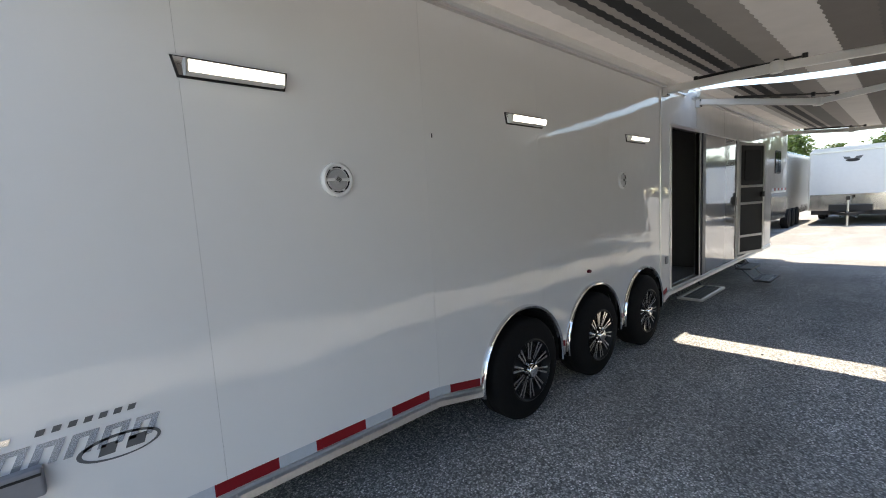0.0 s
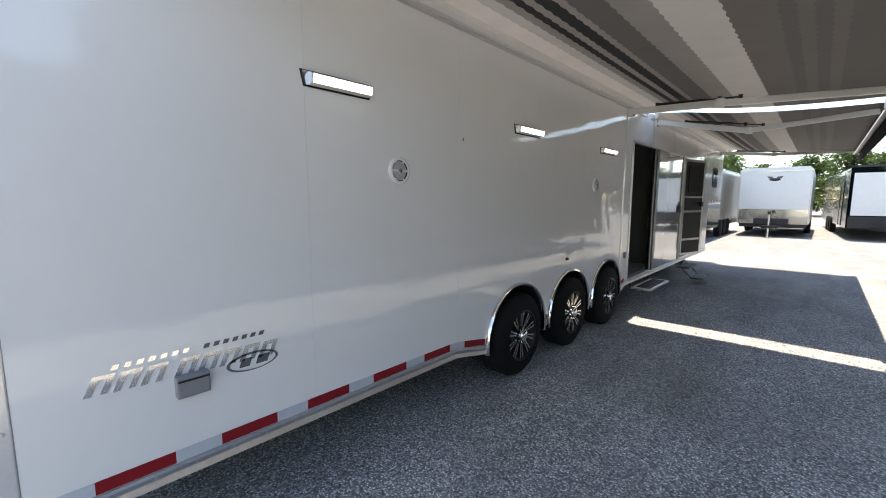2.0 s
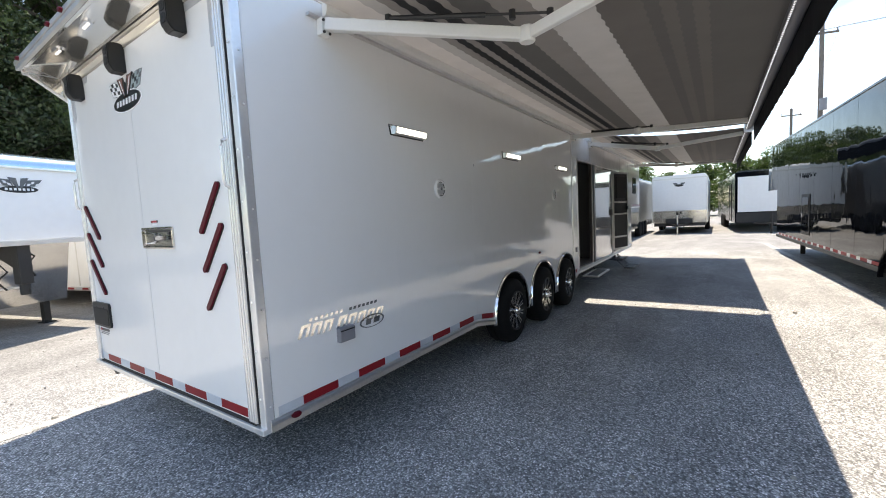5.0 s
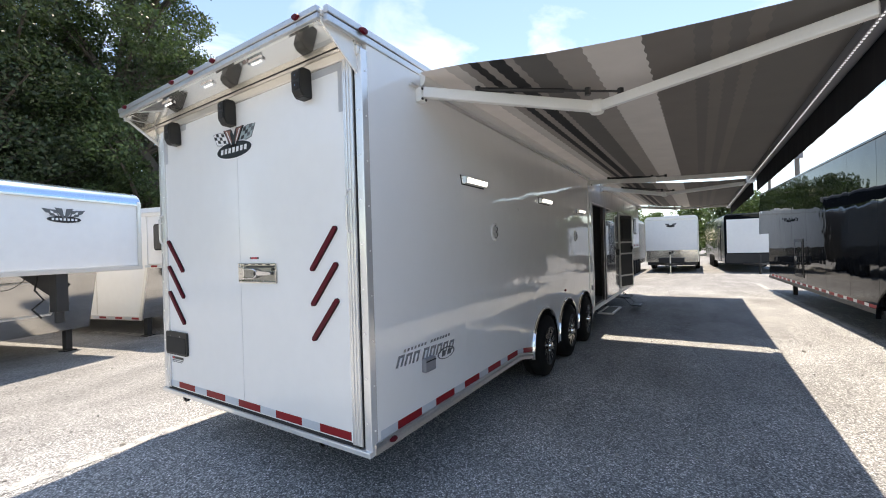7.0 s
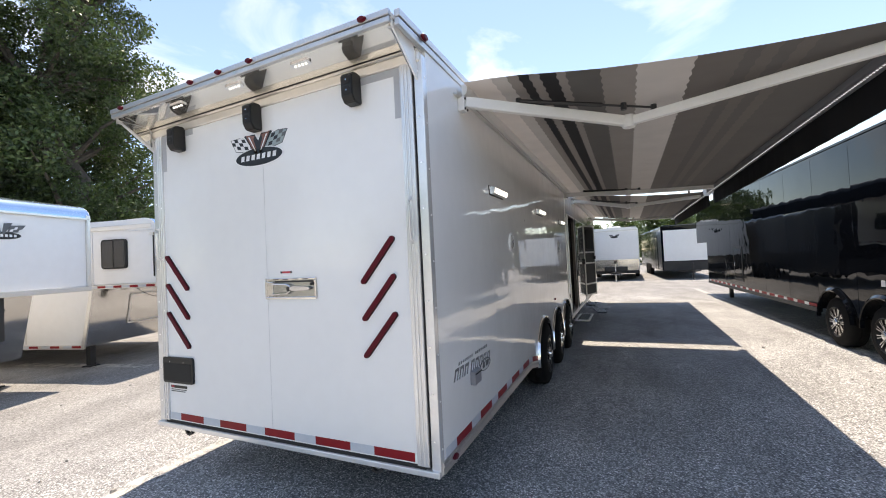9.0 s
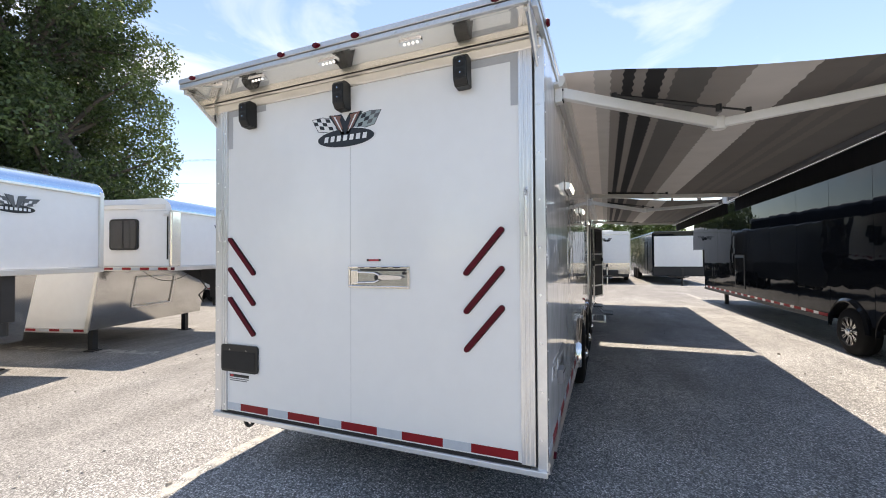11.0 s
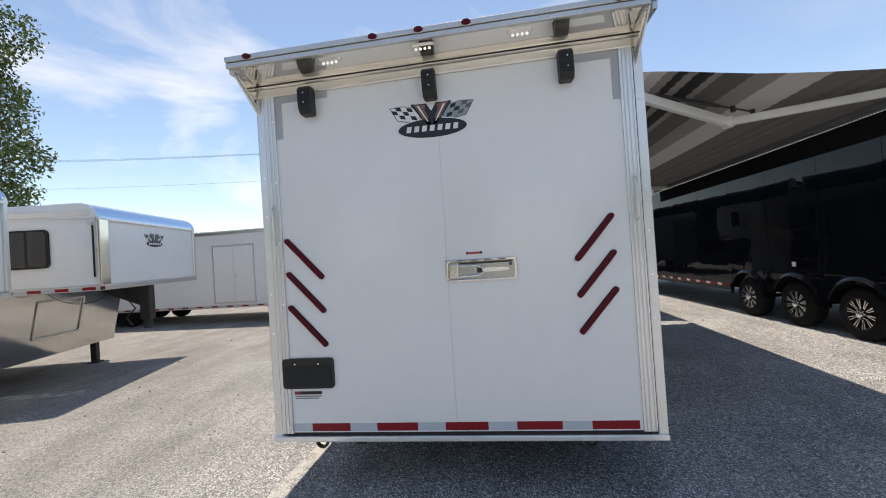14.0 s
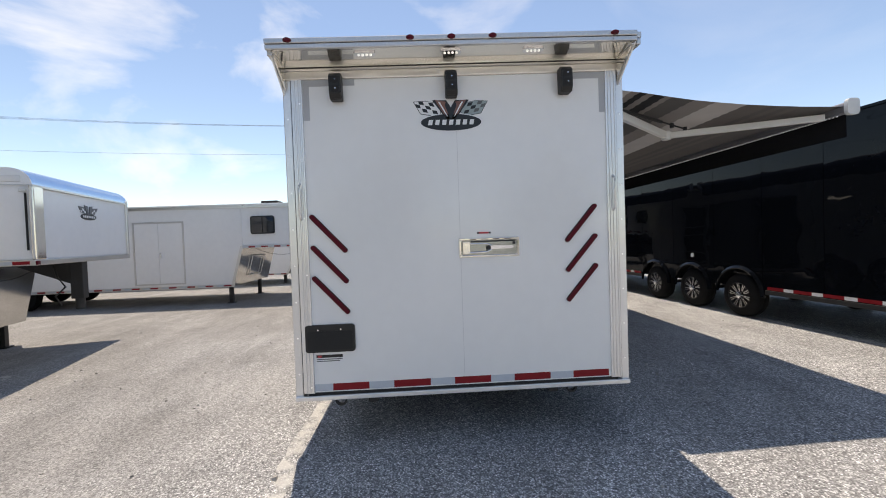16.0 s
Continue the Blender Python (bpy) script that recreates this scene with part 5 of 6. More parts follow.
# ---------------------------------------------------------------- white gooseneck trailers in the row behind
def gooseneck_trailer(at, yaw, label, nose_len, body_len, top, bullnose, door, window, slant=0.28, width=2.4, zg=1.50, lift=0.0):
    """Axis along local +y from the nose at y = 0; the side that is seen looks along -x."""
    t = thing("gooseneck_trailer", at, yaw, label, "trailer", "row of parked gooseneck trailers")
    w = width
    yb = nose_len
    part("nose_box", box(0.02, w - 0.02, 0.02, yb + 0.4, zg, top, 0.02), WHITE_FAR, t, "white gooseneck nose")
    bm = prism([(yb + slant, 0.42 + lift), (yb, zg), (yb, top - 0.002), (body_len, top - 0.002), (body_len, 0.42 + lift)], "x", 0.0, w)
    part("body", bm, WHITE_FAR, t, "white aluminium body")
    part("stone_guard", prism([(yb + slant - 0.012, 0.40 + lift), (yb - 0.012, zg - 0.01), (yb + 0.0, zg - 0.01), (yb + slant, 0.40 + lift)], "x", 0.01, w - 0.01), DIAMOND, t, "aluminium tread-plate stone guard")
    part("guard_corner", prism([(yb + slant - 0.02, 0.38 + lift), (yb - 0.02, zg), (yb + 0.05, zg), (yb + slant + 0.06, 0.38 + lift)], "x", -0.01, 0.012), ALU, t)
    gp = beam((0.75, yb + slant * 0.72 - 0.03, 0.72), (0.75, yb + slant * 0.2 - 0.03, 1.28), 0.03, 0.02)
    beam((1.65, yb + slant * 0.72 - 0.03, 0.72), (1.65, yb + slant * 0.2 - 0.03, 1.28), 0.03, 0.02, 0.004, gp)
    beam((0.75, yb + slant * 0.72 - 0.03, 0.72), (1.65, yb + slant * 0.72 - 0.03, 0.72), 0.02, 0.03, 0.004, gp)
    beam((0.75, yb + slant * 0.2 - 0.03, 1.28), (1.65, yb + slant * 0.2 - 0.03, 1.28), 0.02, 0.03, 0.004, gp)
    part("guard_hatch_frame", gp, ALU, t, "aluminium hatch frame on the stone guard")
    part("nose_rail", box(-0.015, w + 0.015, 0.0, yb, zg - 0.07, zg, 0.006), ALU, t, "aluminium rail round the nose")
    part("side_rail", box(-0.015, 0.02, yb + slant, body_len, 0.36 + lift, 0.44 + lift, 0.006), ALU_RAIL, t, "aluminium lower side rail")
    part("roof_rail", box(-0.014, 0.02, 0.1, body_len, top - 0.07, top + 0.01, 0.006), ALU, t, "aluminium roof rail")
    part("corner_post", box(-0.008, 0.19, -0.012, 0.04, zg, top - 0.09, 0.015), POLISHED, t, "bright corner post")
    part("corner_post", box(w - 0.058, w + 0.008, -0.012, 0.05, zg, top - 0.05, 0.015), ALU, t, "bright corner post")
    part("marker_lamp", box(-0.014, 0.05, -0.016, 0.02, zg - 0.062, zg - 0.012, 0.004), LENS_RED, t, "small red corner lamp")
    if bullnose:
        prof = [(0.24 - 0.24 * math.cos(radians(a)), top - 0.10 + 0.21 * math.sin(radians(a))) for a in range(0, 91, 5)]
        part("nose_cap", prism(prof + [(0.6, top + 0.105), (0.6, top - 0.10)], "x", -0.005, w + 0.005), SKYROOF, t, "rounded aluminium nose cap, blue sky reflection put into its colour", True)
        for x in (-0.009, w + 0.0055):
            part("cap_side", prism(prof + [(0.6, top + 0.105), (0.6, top - 0.10)], "x", x, x + 0.0035), WHITE_FAR, t)
        part("cap_trim", box(-0.01, w + 0.01, -0.012, 0.01, top - 0.125, top - 0.095, 0.004), ALU, t)
        part("roof", prism([(0.0, top), (0.02, top + 0.104), (w - 0.02, top + 0.104), (w, top)], "y", 0.601, body_len), WHITE_FAR, t, "white rounded roof")
        e = part("emblem", prism([(w / 2 + 0.22 * math.cos(radians(a)), top - 0.42 + 0.05 * math.sin(radians(a))) for a in range(0, 360, 15)], "y", 0.012, 0.021), DECAL_BLACK, t, "black oval and winged emblem")
        for q in range(7):
            part("letter_bar", box(w / 2 - 0.165 + 0.05 * q, w / 2 - 0.135 + 0.05 * q, 0.0095, 0.0122, top - 0.437, top - 0.403), DECAL_WHITE, e)
        for s in (1, -1):
            part("flag", prism([(w / 2 + s * 0.06, top - 0.385), (w / 2 + s * 0.2, top - 0.37), (w / 2 + s * 0.28, top - 0.27), (w / 2 + s * 0.1, top - 0.285)], "y", 0.0125, 0.021), DECAL_DARK, e)
            for q in range(3):
                part("flag_check", prism([(w / 2 + s * (0.085 + 0.05 * q), top - 0.37 + 0.03 * (q % 2)), (w / 2 + s * (0.12 + 0.05 * q), top - 0.365 + 0.03 * (q % 2)), (w / 2 + s * (0.135 + 0.05 * q), top - 0.33 + 0.03 * (q % 2)), (w / 2 + s * (0.10 + 0.05 * q), top - 0.335 + 0.03 * (q % 2))], "y", 0.0095, 0.0124), DECAL_WHITE, e)
            part("wing", prism([(w / 2 + s * 0.005, top - 0.40), (w / 2 + s * 0.03, top - 0.40), (w / 2 + s * 0.12, top - 0.25), (w / 2 + s * 0.03, top - 0.26)], "y", 0.009, 0.021), DECAL_DARK, e)
    else:
        part("roof", box(-0.01, w + 0.01, 0.1, body_len, top, top + 0.05, 0.015), WHITE_FAR, t)
        part("roof_vent", box(0.5, 0.95, 1.27, 1.75, top + 0.05, top + 0.17, 0.03), BLACK_PLASTIC, t, "black roof vent")
        part("roof_vent", box(0.8, 1.2, 4.4, 4.8, top + 0.05, top + 0.12, 0.03), WHITE_FAR, t)
    k = 0
    y = 0.06
    while y < yb - 0.1:
        part("reflective_tape", box(-0.018, -0.012, y, y + 0.17, zg - 0.055, zg - 0.015), TAPE_RED if k % 2 == 0 else TAPE_WHITE, t, "reflective tape")
        y += 0.17
        k += 1
    y = yb + slant + 0.05
    while y < body_len - 0.3:
        part("reflective_tape", box(-0.018, -0.012, y, y + 0.2, 0.385 + lift, 0.425 + lift), TAPE_RED if k % 2 == 0 else TAPE_WHITE, t, "reflective tape")
        y += 0.2 if k % 2 == 0 else 0.28
        k += 1
    if window:
        y0, y1, z0, z1 = window
        wd = part("window", prism(rounded(y1 - y0, z1 - z0, 0.06, 4, (y0 + y1) / 2, (z0 + z1) / 2), "x", -0.015, 0.03), SEAL, t, "dark tinted window with black rim")
        part("pane", prism(rounded(y1 - y0 - 0.05, z1 - z0 - 0.05, 0.045, 4, (y0 + y1) / 2, (z0 + z1) / 2), "x", -0.019, -0.014), GLASS_DARK, wd)
        part("mullion", box(-0.022, -0.015, (y0 + y1) / 2 - 0.012, (y0 + y1) / 2 + 0.012, z0 + 0.03, z1 - 0.03), SEAL, wd)
    if door:
        y0, y1 = door
        d = part("double_door", box(-0.012, 0.0, y0, (y0 + y1) / 2 - 0.004, 0.53 + lift, 2.24, 0.004), WHITE_FAR, t, "white double side door")
        part("door_leaf", box(-0.012, 0.0, (y0 + y1) / 2 + 0.004, y1, 0.53 + lift, 2.24, 0.004), WHITE_FAR, d)
        for a, b, c, e2 in ((y0 - 0.04, y0 - 0.004, 0.5 + lift, 2.28), (y1 + 0.004, y1 + 0.04, 0.5 + lift, 2.28), (y0 - 0.04, y1 + 0.04, 2.245, 2.285), (y0 - 0.04, y1 + 0.04, 0.49 + lift, 0.525 + lift)):
            part("door_frame", box(-0.02, 0.0, a, b, c, e2, 0.004), ALU_RAIL, d)
        part("handle", box(-0.035, -0.012, (y0 + y1) / 2 - 0.06, (y0 + y1) / 2 - 0.03, 1.32, 1.46, 0.006), CHROME, d)
    else:
        part("panel_joint", box(-0.004, 0.0, yb + 1.5, yb + 1.53, 0.46, zg), ALU, t)
    # coupler, brace, hoses, landing legs
    cx = w / 2
    part("coupler_post", box(cx - 0.08, cx + 0.08, 0.10, 0.26, 0.86, zg - 0.05, 0.012), BLACK_STEEL, t, "black gooseneck coupler post")
    part("coupler_foot", tube([(cx, 0.18, 0.70), (cx, 0.18, 0.90)], 0.06, 12), BLACK_STEEL, t)
    part("coupler_brace", prism([(0.24, zg - 0.05), (1.05, zg - 0.05), (0.24, 1.08)], "x", cx - 0.05, cx + 0.05), BLACK_STEEL, t, "black steel gusset brace")
    part("hose", tube([(cx - 0.1, 0.45, 1.42), (cx - 0.2, 0.35, 1.2), (cx - 0.12, 0.3, 1.05), (cx - 0.22, 0.38, 0.92), (cx - 0.12, 0.36, 0.78)], 0.014, 6), BLACK_PLASTIC, t, "coiled black hose", True)
    part("hose", tube([(cx + 0.1, 0.4, 1.42), (cx + 0.22, 0.3, 1.25), (cx + 0.1, 0.28, 1.12), (cx + 0.2, 0.3, 0.95)], 0.014, 6), BLACK_PLASTIC, t, "", True)
    sag = [(cx - 0.15 - 0.4 * q / 8, 0.55 + (yb - 0.62) * q / 8, zg - 0.08 - 0.85 * (q / 8) * (1 - q / 8)) for q in range(9)]
    part("break_cable", tube(sag, 0.006, 6), BLACK_PLASTIC, t, "thin black cable", True)
    part("corner_slot", box(-0.010, 0.002, 0.062, 0.082, zg + 0.12, top - 0.20), SEAL, t, "narrow dark slot in the corner")
    part("corner_step", box(-0.028, 0.0, 0.055, 0.13, top - 0.19, top - 0.15, 0.006), ALU, t)
    for x in (0.25, w - 0.25):
        part("landing_leg", box(x - 0.05, x + 0.05, yb + slant + 0.12, yb + slant + 0.22, 0.02, 0.5 + lift, 0.006), BLACK_STEEL, t, "black landing leg")
        part("foot_plate", box(x - 0.09, x + 0.09, yb + slant + 0.08, yb + slant + 0.26, 0.0, 0.02), BLACK_STEEL, t)
    for k in range(3):
        y = yb + (body_len - yb) * 0.52 + 0.85 * (k - 1)
        for x, f in ((0.14, -90), (w - 0.14, 90)):
            wh = part("wheel", lathe([(0.0, -0.01), (0.2, -0.015), (0.22, -0.03), (0.36, -0.005), (0.38, 0.05), (0.38, 0.17), (0.36, 0.2), (0.0, 0.2)], 28), RUBBER, t, "black trailer wheel", True)
            wh.matrix_basis = pose(x, y, 0.38, 0, 0, f)
    return t


gooseneck_trailer((-0.77, 5.98, 0), 17, "white gooseneck trailer with bright rounded nose cap", 1.05, 12.0, 2.66, True, None, None, 0.26, 2.3, 1.50)
gooseneck_trailer((2.25, 6.34, 0), 13.8, "white gooseneck trailer with small dark nose window", 1.37, 12.0, 2.52, True, None, (0.63, 1.16, 1.77, 2.29), 0.22, 2.62, 1.49)
gooseneck_trailer((8.30, 4.3, 0), 0, "long white gooseneck trailer with double side door", 2.10, 15.0, 2.66, False, (3.66, 4.90), (1.22, 1.86, 1.88, 2.37), 0.28, 2.5, 1.57, 0.10)
gooseneck_trailer((13.4, 4.6, 0), 0, "white gooseneck trailer parked further along", 1.75, 14.0, 2.60, False, None, None, 0.5, 2.5)


# ---------------------------------------------------------------- trailers at the end of the lane
def far_white_trailer():
    t = thing("cargo_trailer", (23.2, -1.62, 0), 0, "white cargo trailer with tongue jack facing the lane", "trailer")
    w = 2.5
    part("body", box(0, 7.0, 0, w, 0.55, 2.86, 0.02), WHITE_FAR, t, "white flat front")
    part("roof_cap", prism([(0, 2.86), (0.12, 3.0), (w - 0.12, 3.0), (w, 2.86)], "x", -0.03, 7.0), WHITE_FAR, t, "white roof cap")
    part("roof_unit", box(1.0, 1.7, w / 2 - 0.35, w / 2 + 0.35, 3.0, 3.14, 0.04), WHITE_FAR, t, "white roof air unit")
    part("stone_guard", box(-0.012, 0.0, 0.03, w - 0.03, 0.55, 1.18), DIAMOND, t, "bright aluminium stone guard")
    for y in (0.0, w - 0.05):
        part("corner_trim", box(-0.02, 0.05, y, y + 0.05, 0.55, 2.86, 0.01), ALU, t)
    part("top_trim", box(-0.025, 0.0, 0, w, 2.80, 2.87, 0.01), ALU, t)
    part("under_frame", box(0.0, 6.8, 0.1, w - 0.1, 0.38, 0.54), BLACK_STEEL, t, "black underframe")
    tongue = part("tongue", beam((0.1, 0.7, 0.46), (-1.3, w / 2, 0.46), 0.08, 0.1), BLACK_STEEL, t, "black A-frame tongue")
    part("tongue_bar", beam((0.1, w - 0.7, 0.46), (-1.3, w / 2, 0.46), 0.08, 0.1), BLACK_STEEL, tongue)
    part("tongue_box", box(-0.35, -0.02, 0.65, w - 0.65, 0.52, 0.78, 0.02), BLACK_STEEL, tongue)
    part("jack", tube([(-1.1, w / 2, 0.0), (-1.1, w / 2, 1.1)], 0.032, 10), ALU, tongue)
    part("jack_head", box(-1.15, -1.05, w / 2 - 0.055, w / 2 + 0.055, 0.98, 1.12, 0.015), BLACK_PLASTIC, tongue)
    part("chain", tube([(-0.3, 0.9, 0.6), (-0.8, w / 2 - 0.2, 0.3), (-1.2, w / 2, 0.55)], 0.02, 6), CHROME, tongue)
    part("chain", tube([(-0.3, w - 0.9, 0.6), (-0.8, w / 2 + 0.2, 0.3), (-1.2, w / 2, 0.55)], 0.02, 6), CHROME, tongue)
    e = part("emblem", prism([(w / 2 + 0.2 * math.cos(radians(a)), 2.47 + 0.06 * math.sin(radians(a))) for a in range(0, 360, 20)], "x", -0.01, 0.0), DECAL_BLACK, t, "dark winged emblem")
    for s in (1, -1):
        part("flag", prism([(w / 2 + s * 0.05, 2.5), (w / 2 + s * 0.22, 2.52), (w / 2 + s * 0.28, 2.62), (w / 2 + s * 0.08, 2.6)], "x", -0.01, 0.0), DECAL_DARK, e)
    for x in (3.4, 4.4):
        for y, f in ((0.0, 0), (w, 180)):
            wh = part("wheel", lathe([(0.0, -0.02), (0.34, -0.02), (0.36, 0.05), (0.36, 0.2), (0.0, 0.2)], 20), RUBBER, t, "black wheel", True)
            wh.matrix_basis = pose(x, y, 0.36, 0, 0, f)


far_white_trailer()


def far_dark_trailer(at, yaw, white_front, label, length=11.0):
    t = thing("dark_trailer", at, yaw, label, "trailer")
    w = 2.55
    part("body", box(0, length, -w, 0, 0.45, 2.86, 0.03), CHARCOAL, t, "charcoal aluminium body")
    part("roof", prism([(-w, 2.86), (-w + 0.15, 2.95), (-0.15, 2.95), (0, 2.86)], "x", 0, length), CHARCOAL, t)
    part("front_frame", box(-0.03, 0.0, -w, 0.0, 0.45, 2.88, 0.01), BLACK_GLOSS, t, "black front surround")
    if white_front:
        part("front_panel", box(-0.045, -0.03, -w + 0.10, -0.10, 0.98, 2.66, 0.006), WHITE_FAR, t, "white front panel")
    part("stone_guard", box(-0.045, -0.03, -w + 0.05, -0.05, 0.48, 0.94), BLACK_STEEL, t)
    part("jack", tube([(-0.9, -w / 2, 0.0), (-0.9, -w / 2, 0.9)], 0.05, 8), BLACK_STEEL, t)
    part("tongue", beam((0.0, -w / 2 - 0.5, 0.45), (-1.2, -w / 2, 0.45), 0.08, 0.1), BLACK_STEEL, t)
    part("tongue", beam((0.0, -w / 2 + 0.5, 0.45), (-1.2, -w / 2, 0.45), 0.08, 0.1), BLACK_STEEL, t)
    d = part("side_door", box(1.6, 2.5, 0.0, 0.012, 0.55, 2.35, 0.006), CHARCOAL, t, "dark side door")
    for a, b, c, e in ((1.56, 1.6, 0.5, 2.4), (2.5, 2.54, 0.5, 2.4), (1.6, 2.5, 2.35, 2.4)):
        part("door_frame", box(a, b, 0.0, 0.02, c, e), BLACK_PLASTIC, d)
    for k in range(3):
        for y, f in ((0.02, 180), (-w - 0.02, 0)):
            wh = part("wheel", lathe([(0.0, -0.02), (0.2, -0.03), (0.22, -0.02), (0.36, -0.02), (0.38, 0.05), (0.38, 0.2), (0.0, 0.2)], 20), RUBBER, t, "black wheel", True)
            wh.matrix_basis = pose(length * 0.5 + 0.9 * k, y, 0.38, 0, 0, f)


far_dark_trailer((23.2, -2.72, 0), 3.6, True, "charcoal trailer with a white front panel")
far_dark_trailer((16.2, 3.75, 0), 0.0, False, "dark grey trailer parked beyond the gooseneck", 10.0)


# ---------------------------------------------------------------- trees
def leaf_cloud(centres, per, size, seed):
    rng = np.random.default_rng(seed)
    vs, fs = [], []
    pts = []
    for (cx, cy, cz, r) in centres:
        n = int(per * r * r)
        d = rng.normal(size=(n, 3))
        d /= np.linalg.norm(d, axis=1)[:, None]
        rad = r * rng.uniform(0.25, 1.0, n) ** 0.45
        p = d * rad[:, None] * np.array([1.0, 1.0, 0.75]) + np.array([cx, cy, cz]) + rng.normal(scale=0.08 * r, size=(n, 3))
        pts.append(p)
    p = np.concatenate(pts)
    n = len(p)
    a, b = rng.normal(size=(n, 3)), rng.normal(size=(n, 3))
    a /= np.linalg.norm(a, axis=1)[:, None]
    b -= a * (a * b).sum(1)[:, None]
    b /= np.linalg.norm(b, axis=1)[:, None]
    s = size * rng.uniform(0.6, 1.4, n)[:, None]
    quad = np.stack([p - a * s, p + b * s * 0.5, p + a * s, p - b * s * 0.5], 1).reshape(-1, 3)
    faces = np.arange(4 * n).reshape(-1, 4)
    return quad.tolist(), faces.tolist()


def tree(at, height, spread, seed, leaf, size, per, label, low=0.3, yaw=0.0, group="trees"):
    t = thing("tree", at, yaw, label, "tree", group)
    rng = random.Random(seed)
    r0 = 0.018 * height
    lean = [Vector((rng.uniform(-0.3, 0.3) * k, rng.uniform(-0.3, 0.3) * k, height * 0.9 * k / 6)) for k in range(7)]
    trunk = part("trunk", tube(lean, [r0 * (1 - 0.13 * k) for k in range(7)], 10), BARK, t, "grey-brown bark trunk", True)
    centres = []
    n = 66
    for i in range(n):
        f = low + (1 - low) * (i + rng.random()) / n
        a = i * 2.4 + rng.uniform(-0.4, 0.4)
        prof = math.sin(math.pi * min(1.0, (f - low) / (1 - low) * 0.82 + 0.16)) ** 0.7
        reach = spread * prof * rng.uniform(0.45, 1.0)
        k = min(5, int(f * 6))
        root = lean[k].lerp(lean[min(6, k + 1)], 0.3) * 0.95
        tip = Vector((root.x + reach * math.cos(a), root.y + reach * math.sin(a), height * f + rng.uniform(-0.3, 0.5)))
        mid = root.lerp(tip, 0.5) + Vector((0, 0, 0.1 * reach))
        part("limb", tube([root, mid, tip], [r0 * 0.32, r0 * 0.2, r0 * 0.06], 6), BARK, t, "", True)
        centres.append((tip.x, tip.y, tip.z, rng.uniform(0.55, 1.0) * spread * 0.33))
        if rng.random() < 0.7:
            centres.append((mid.x, mid.y, mid.z + 0.3, rng.uniform(0.4, 0.8) * spread * 0.3))
    v, f = leaf_cloud(centres, per, size, seed)
    me = bpy.data.meshes.new("crown")
    me.from_pydata(v, [], f)
    me.materials.append(leaf)
    piece("crown", me, t, None, "uneven crown of small green leaves")
    return t


tree((5.3, 16.2, 0), 16.5, 3.6, 3, LEAF, 0.062, 1300, "tall leafy broadleaf tree behind the parked trailers", 0.16)
tree((1.2, 17.5, 0), 15.0, 3.9, 8, LEAF_SHADED, 0.062, 950, "dense broadleaf tree behind the trailers, shade put into its leaf colour", 0.12)
tree((-3.2, 16.8, 0), 15.5, 4.0, 12, LEAF_SHADED, 0.062, 1000, "dense broadleaf tree behind the trailers, shade put into its leaf colour", 0.12)
tree((7.4, 20.5, 0), 11.0, 3.6, 31, LEAF_SHADED, 0.09, 600, "broadleaf tree further back behind the trailers", 0.1)
tree((2.8, 22.5, 0), 10.5, 4.6, 35, LEAF_SHADED, 0.10, 500, "broadleaf tree further back behind the trailers", 0.08)
tree((-2.0, 22.0, 0), 10.5, 4.6, 38, LEAF_SHADED, 0.10, 450, "broadleaf tree further back behind the trailers", 0.08)
tree((-7.5, 19.5, 0), 14.0, 4.4, 41, LEAF_SHADED, 0.10, 400, "broadleaf tree further back behind the trailers", 0.1)
tree((9.6, 19.0, 0), 4.6, 2.2, 45, LEAF_SHADED, 0.08, 700, "low leafy tree behind the trailers", 0.1)
far_a = tree((50, 8, 0), 6.6, 3.1, 21, LEAF_FAR, 0.15, 170, "leafy tree in the far tree line", 0.12, 0, "far tree line")
far_b = tree((52, -4, 0), 5.6, 3.0, 27, LEAF_FAR, 0.15, 170, "leafy tree in the far tree line", 0.1, 0, "far tree line")
rngt = random.Random(4)
for k in range(31):
    src = far_a if k % 2 else far_b
    x, y = 46 + rngt.uniform(0, 12), -62 + 3.6 * k + rngt.uniform(-1, 1)
    if 12 < y < 46:
        continue
    s = rngt.uniform(0.75, 1.15) * (0.8 if y < -9 else 1.0)
    copy_thing(src, pose(x, y, 0, 0, 0, rngt.uniform(0, 360)) @ Matrix.Scale(s, 4))
for x, y, s in ((45, 38, 1.0), (47, 40, 0.9), (14, 42, 1.6), (8, 40, 1.7)):
    copy_thing(far_b, pose(x, y, 0, 0, 0, 77 * s) @ Matrix.Scale(s, 4))
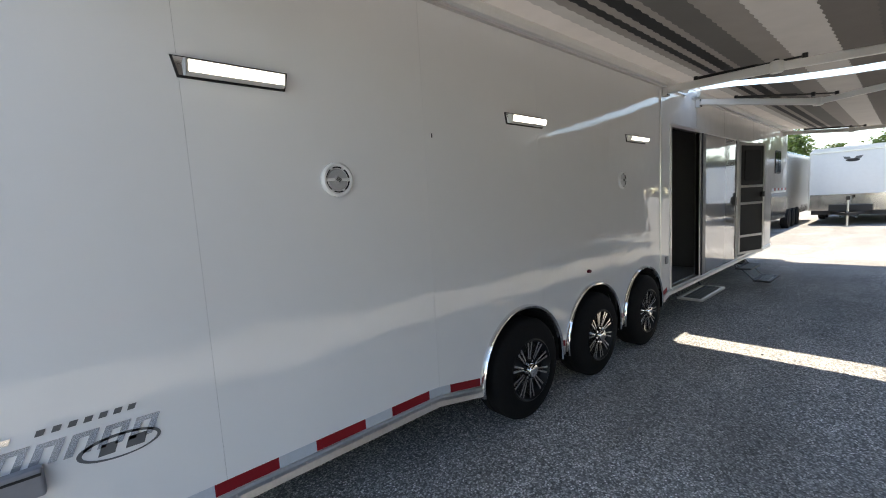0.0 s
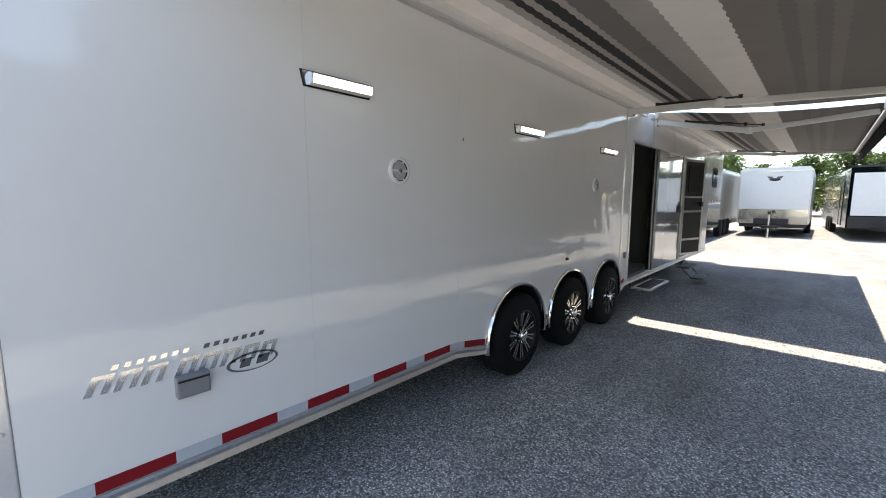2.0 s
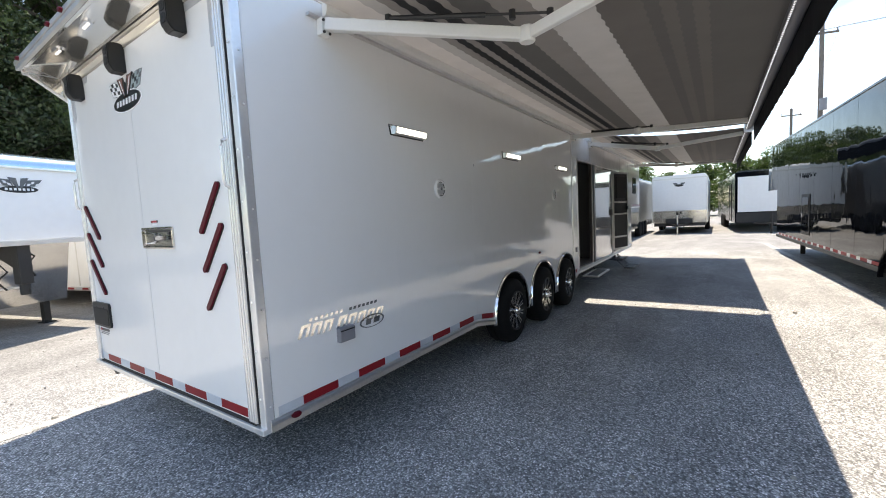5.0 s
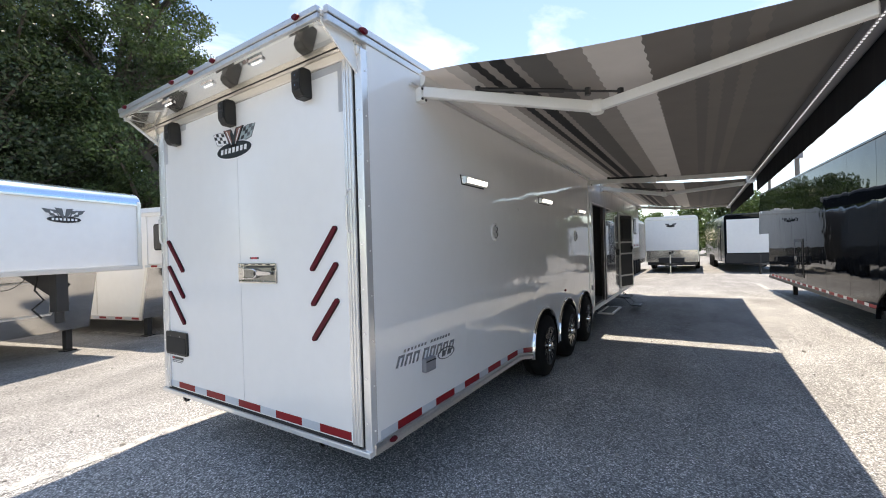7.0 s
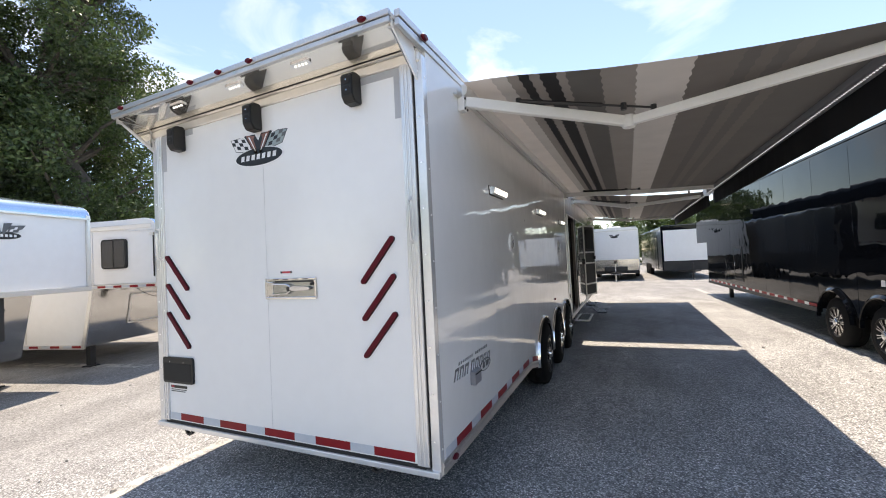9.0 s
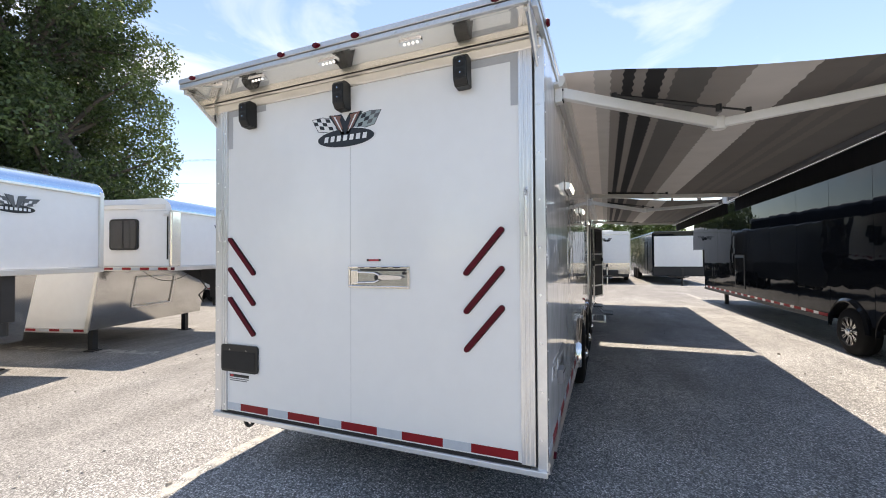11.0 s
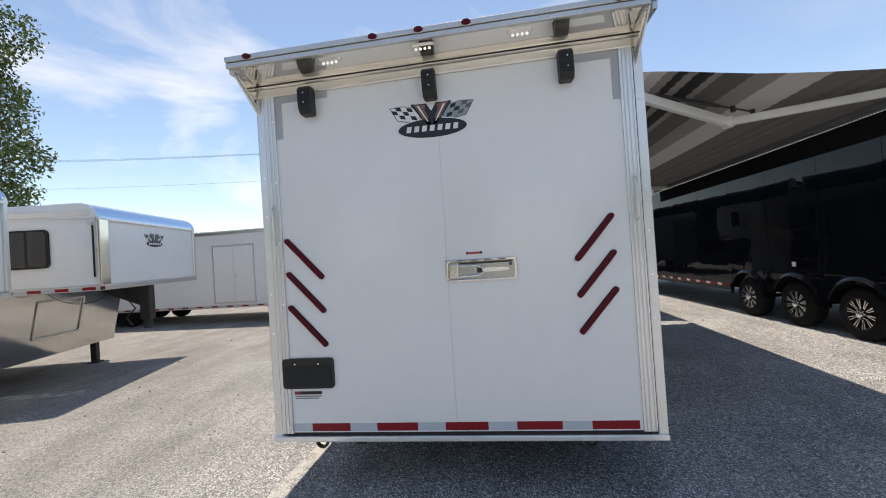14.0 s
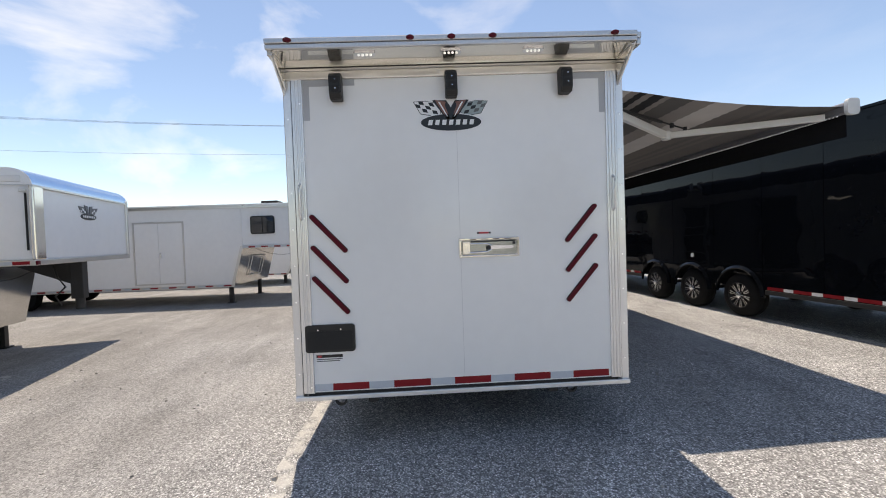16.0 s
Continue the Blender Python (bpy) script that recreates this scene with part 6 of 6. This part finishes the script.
# unseen trees added behind the camera, showing only in the gloss of the paint
for x, y, s in ((-30, -30, 1.0), (-18, -40, 1.1), (-4, -42, 1.0), (10, -44, 1.1), (24, -42, 1.0), (-40, -12, 1.0), (-42, 6, 1.1), (-38, 22, 1.0), (-24, 30, 1.1)):
    copy_thing(far_a, pose(x, y, 0, 0, 0, 50 * s + x) @ Matrix.Scale(1.5 * s, 4))


# ---------------------------------------------------------------- utility poles and cables
def utility_pole(at, h, transformer):
    t = thing("utility_pole", at, 20, "weathered wooden utility pole with cross arm", "utility pole", "utility poles")
    part("pole", tube([(0, 0, 0), (0, 0, h * 0.5), (0, 0, h)], [0.19, 0.17, 0.14], 12), WOOD_POLE, t, "", True)
    part("cross_arm", box(-0.06, 0.06, -1.1, 1.1, h - 0.9, h - 0.76, 0.01), WOOD_POLE, t)
    for y in (-1.0, 0.0, 1.0):
        part("insulator", tube([(0, y, h - 0.76), (0, y, h - 0.55)], 0.05, 8), GREY_BOX, t)
    if transformer:
        part("transformer", tube([(-0.35, 0, h * 0.55), (-0.35, 0, h * 0.55 + 0.9)], 0.24, 14), GREY_BOX, t, "grey drum transformer", True)


utility_pole((43.0, -8.7, 0), 15.0, True)
utility_pole((66.0, -9.5, 0), 12.5, False)


def cable(p, q, sag, label="thin overhead power cable"):
    p, q = Vector(p), Vector(q)
    pts = [p.lerp(q, i / 16) - Vector((0, 0, 4 * sag * (i / 16) * (1 - i / 16))) for i in range(17)]
    tagged(part("power_cable", tube(pts, 0.009, 5), CABLE), label, "cable", "overhead cables")


for dy, dz in ((-1.0, 14.4), (0.0, 14.4), (1.0, 14.4)):
    cable((43, -8.7 + dy, dz), (66, -9.5 + dy, 11.9), 0.5)
    cable((43, -8.7 + dy, dz), (30, -60 + dy, 13.0), 1.0)
utility_pole((24.0, 50.0, 0), 12.5, False)
for y, z in ((-1.0, 11.9), (0.0, 11.9), (1.0, 11.9), (0.0, 9.6)):
    cable((24.0, 50.0 + y, z), (43.0, -8.7 + y, z + (2.5 if z > 10 else 2.0)), 1.0)
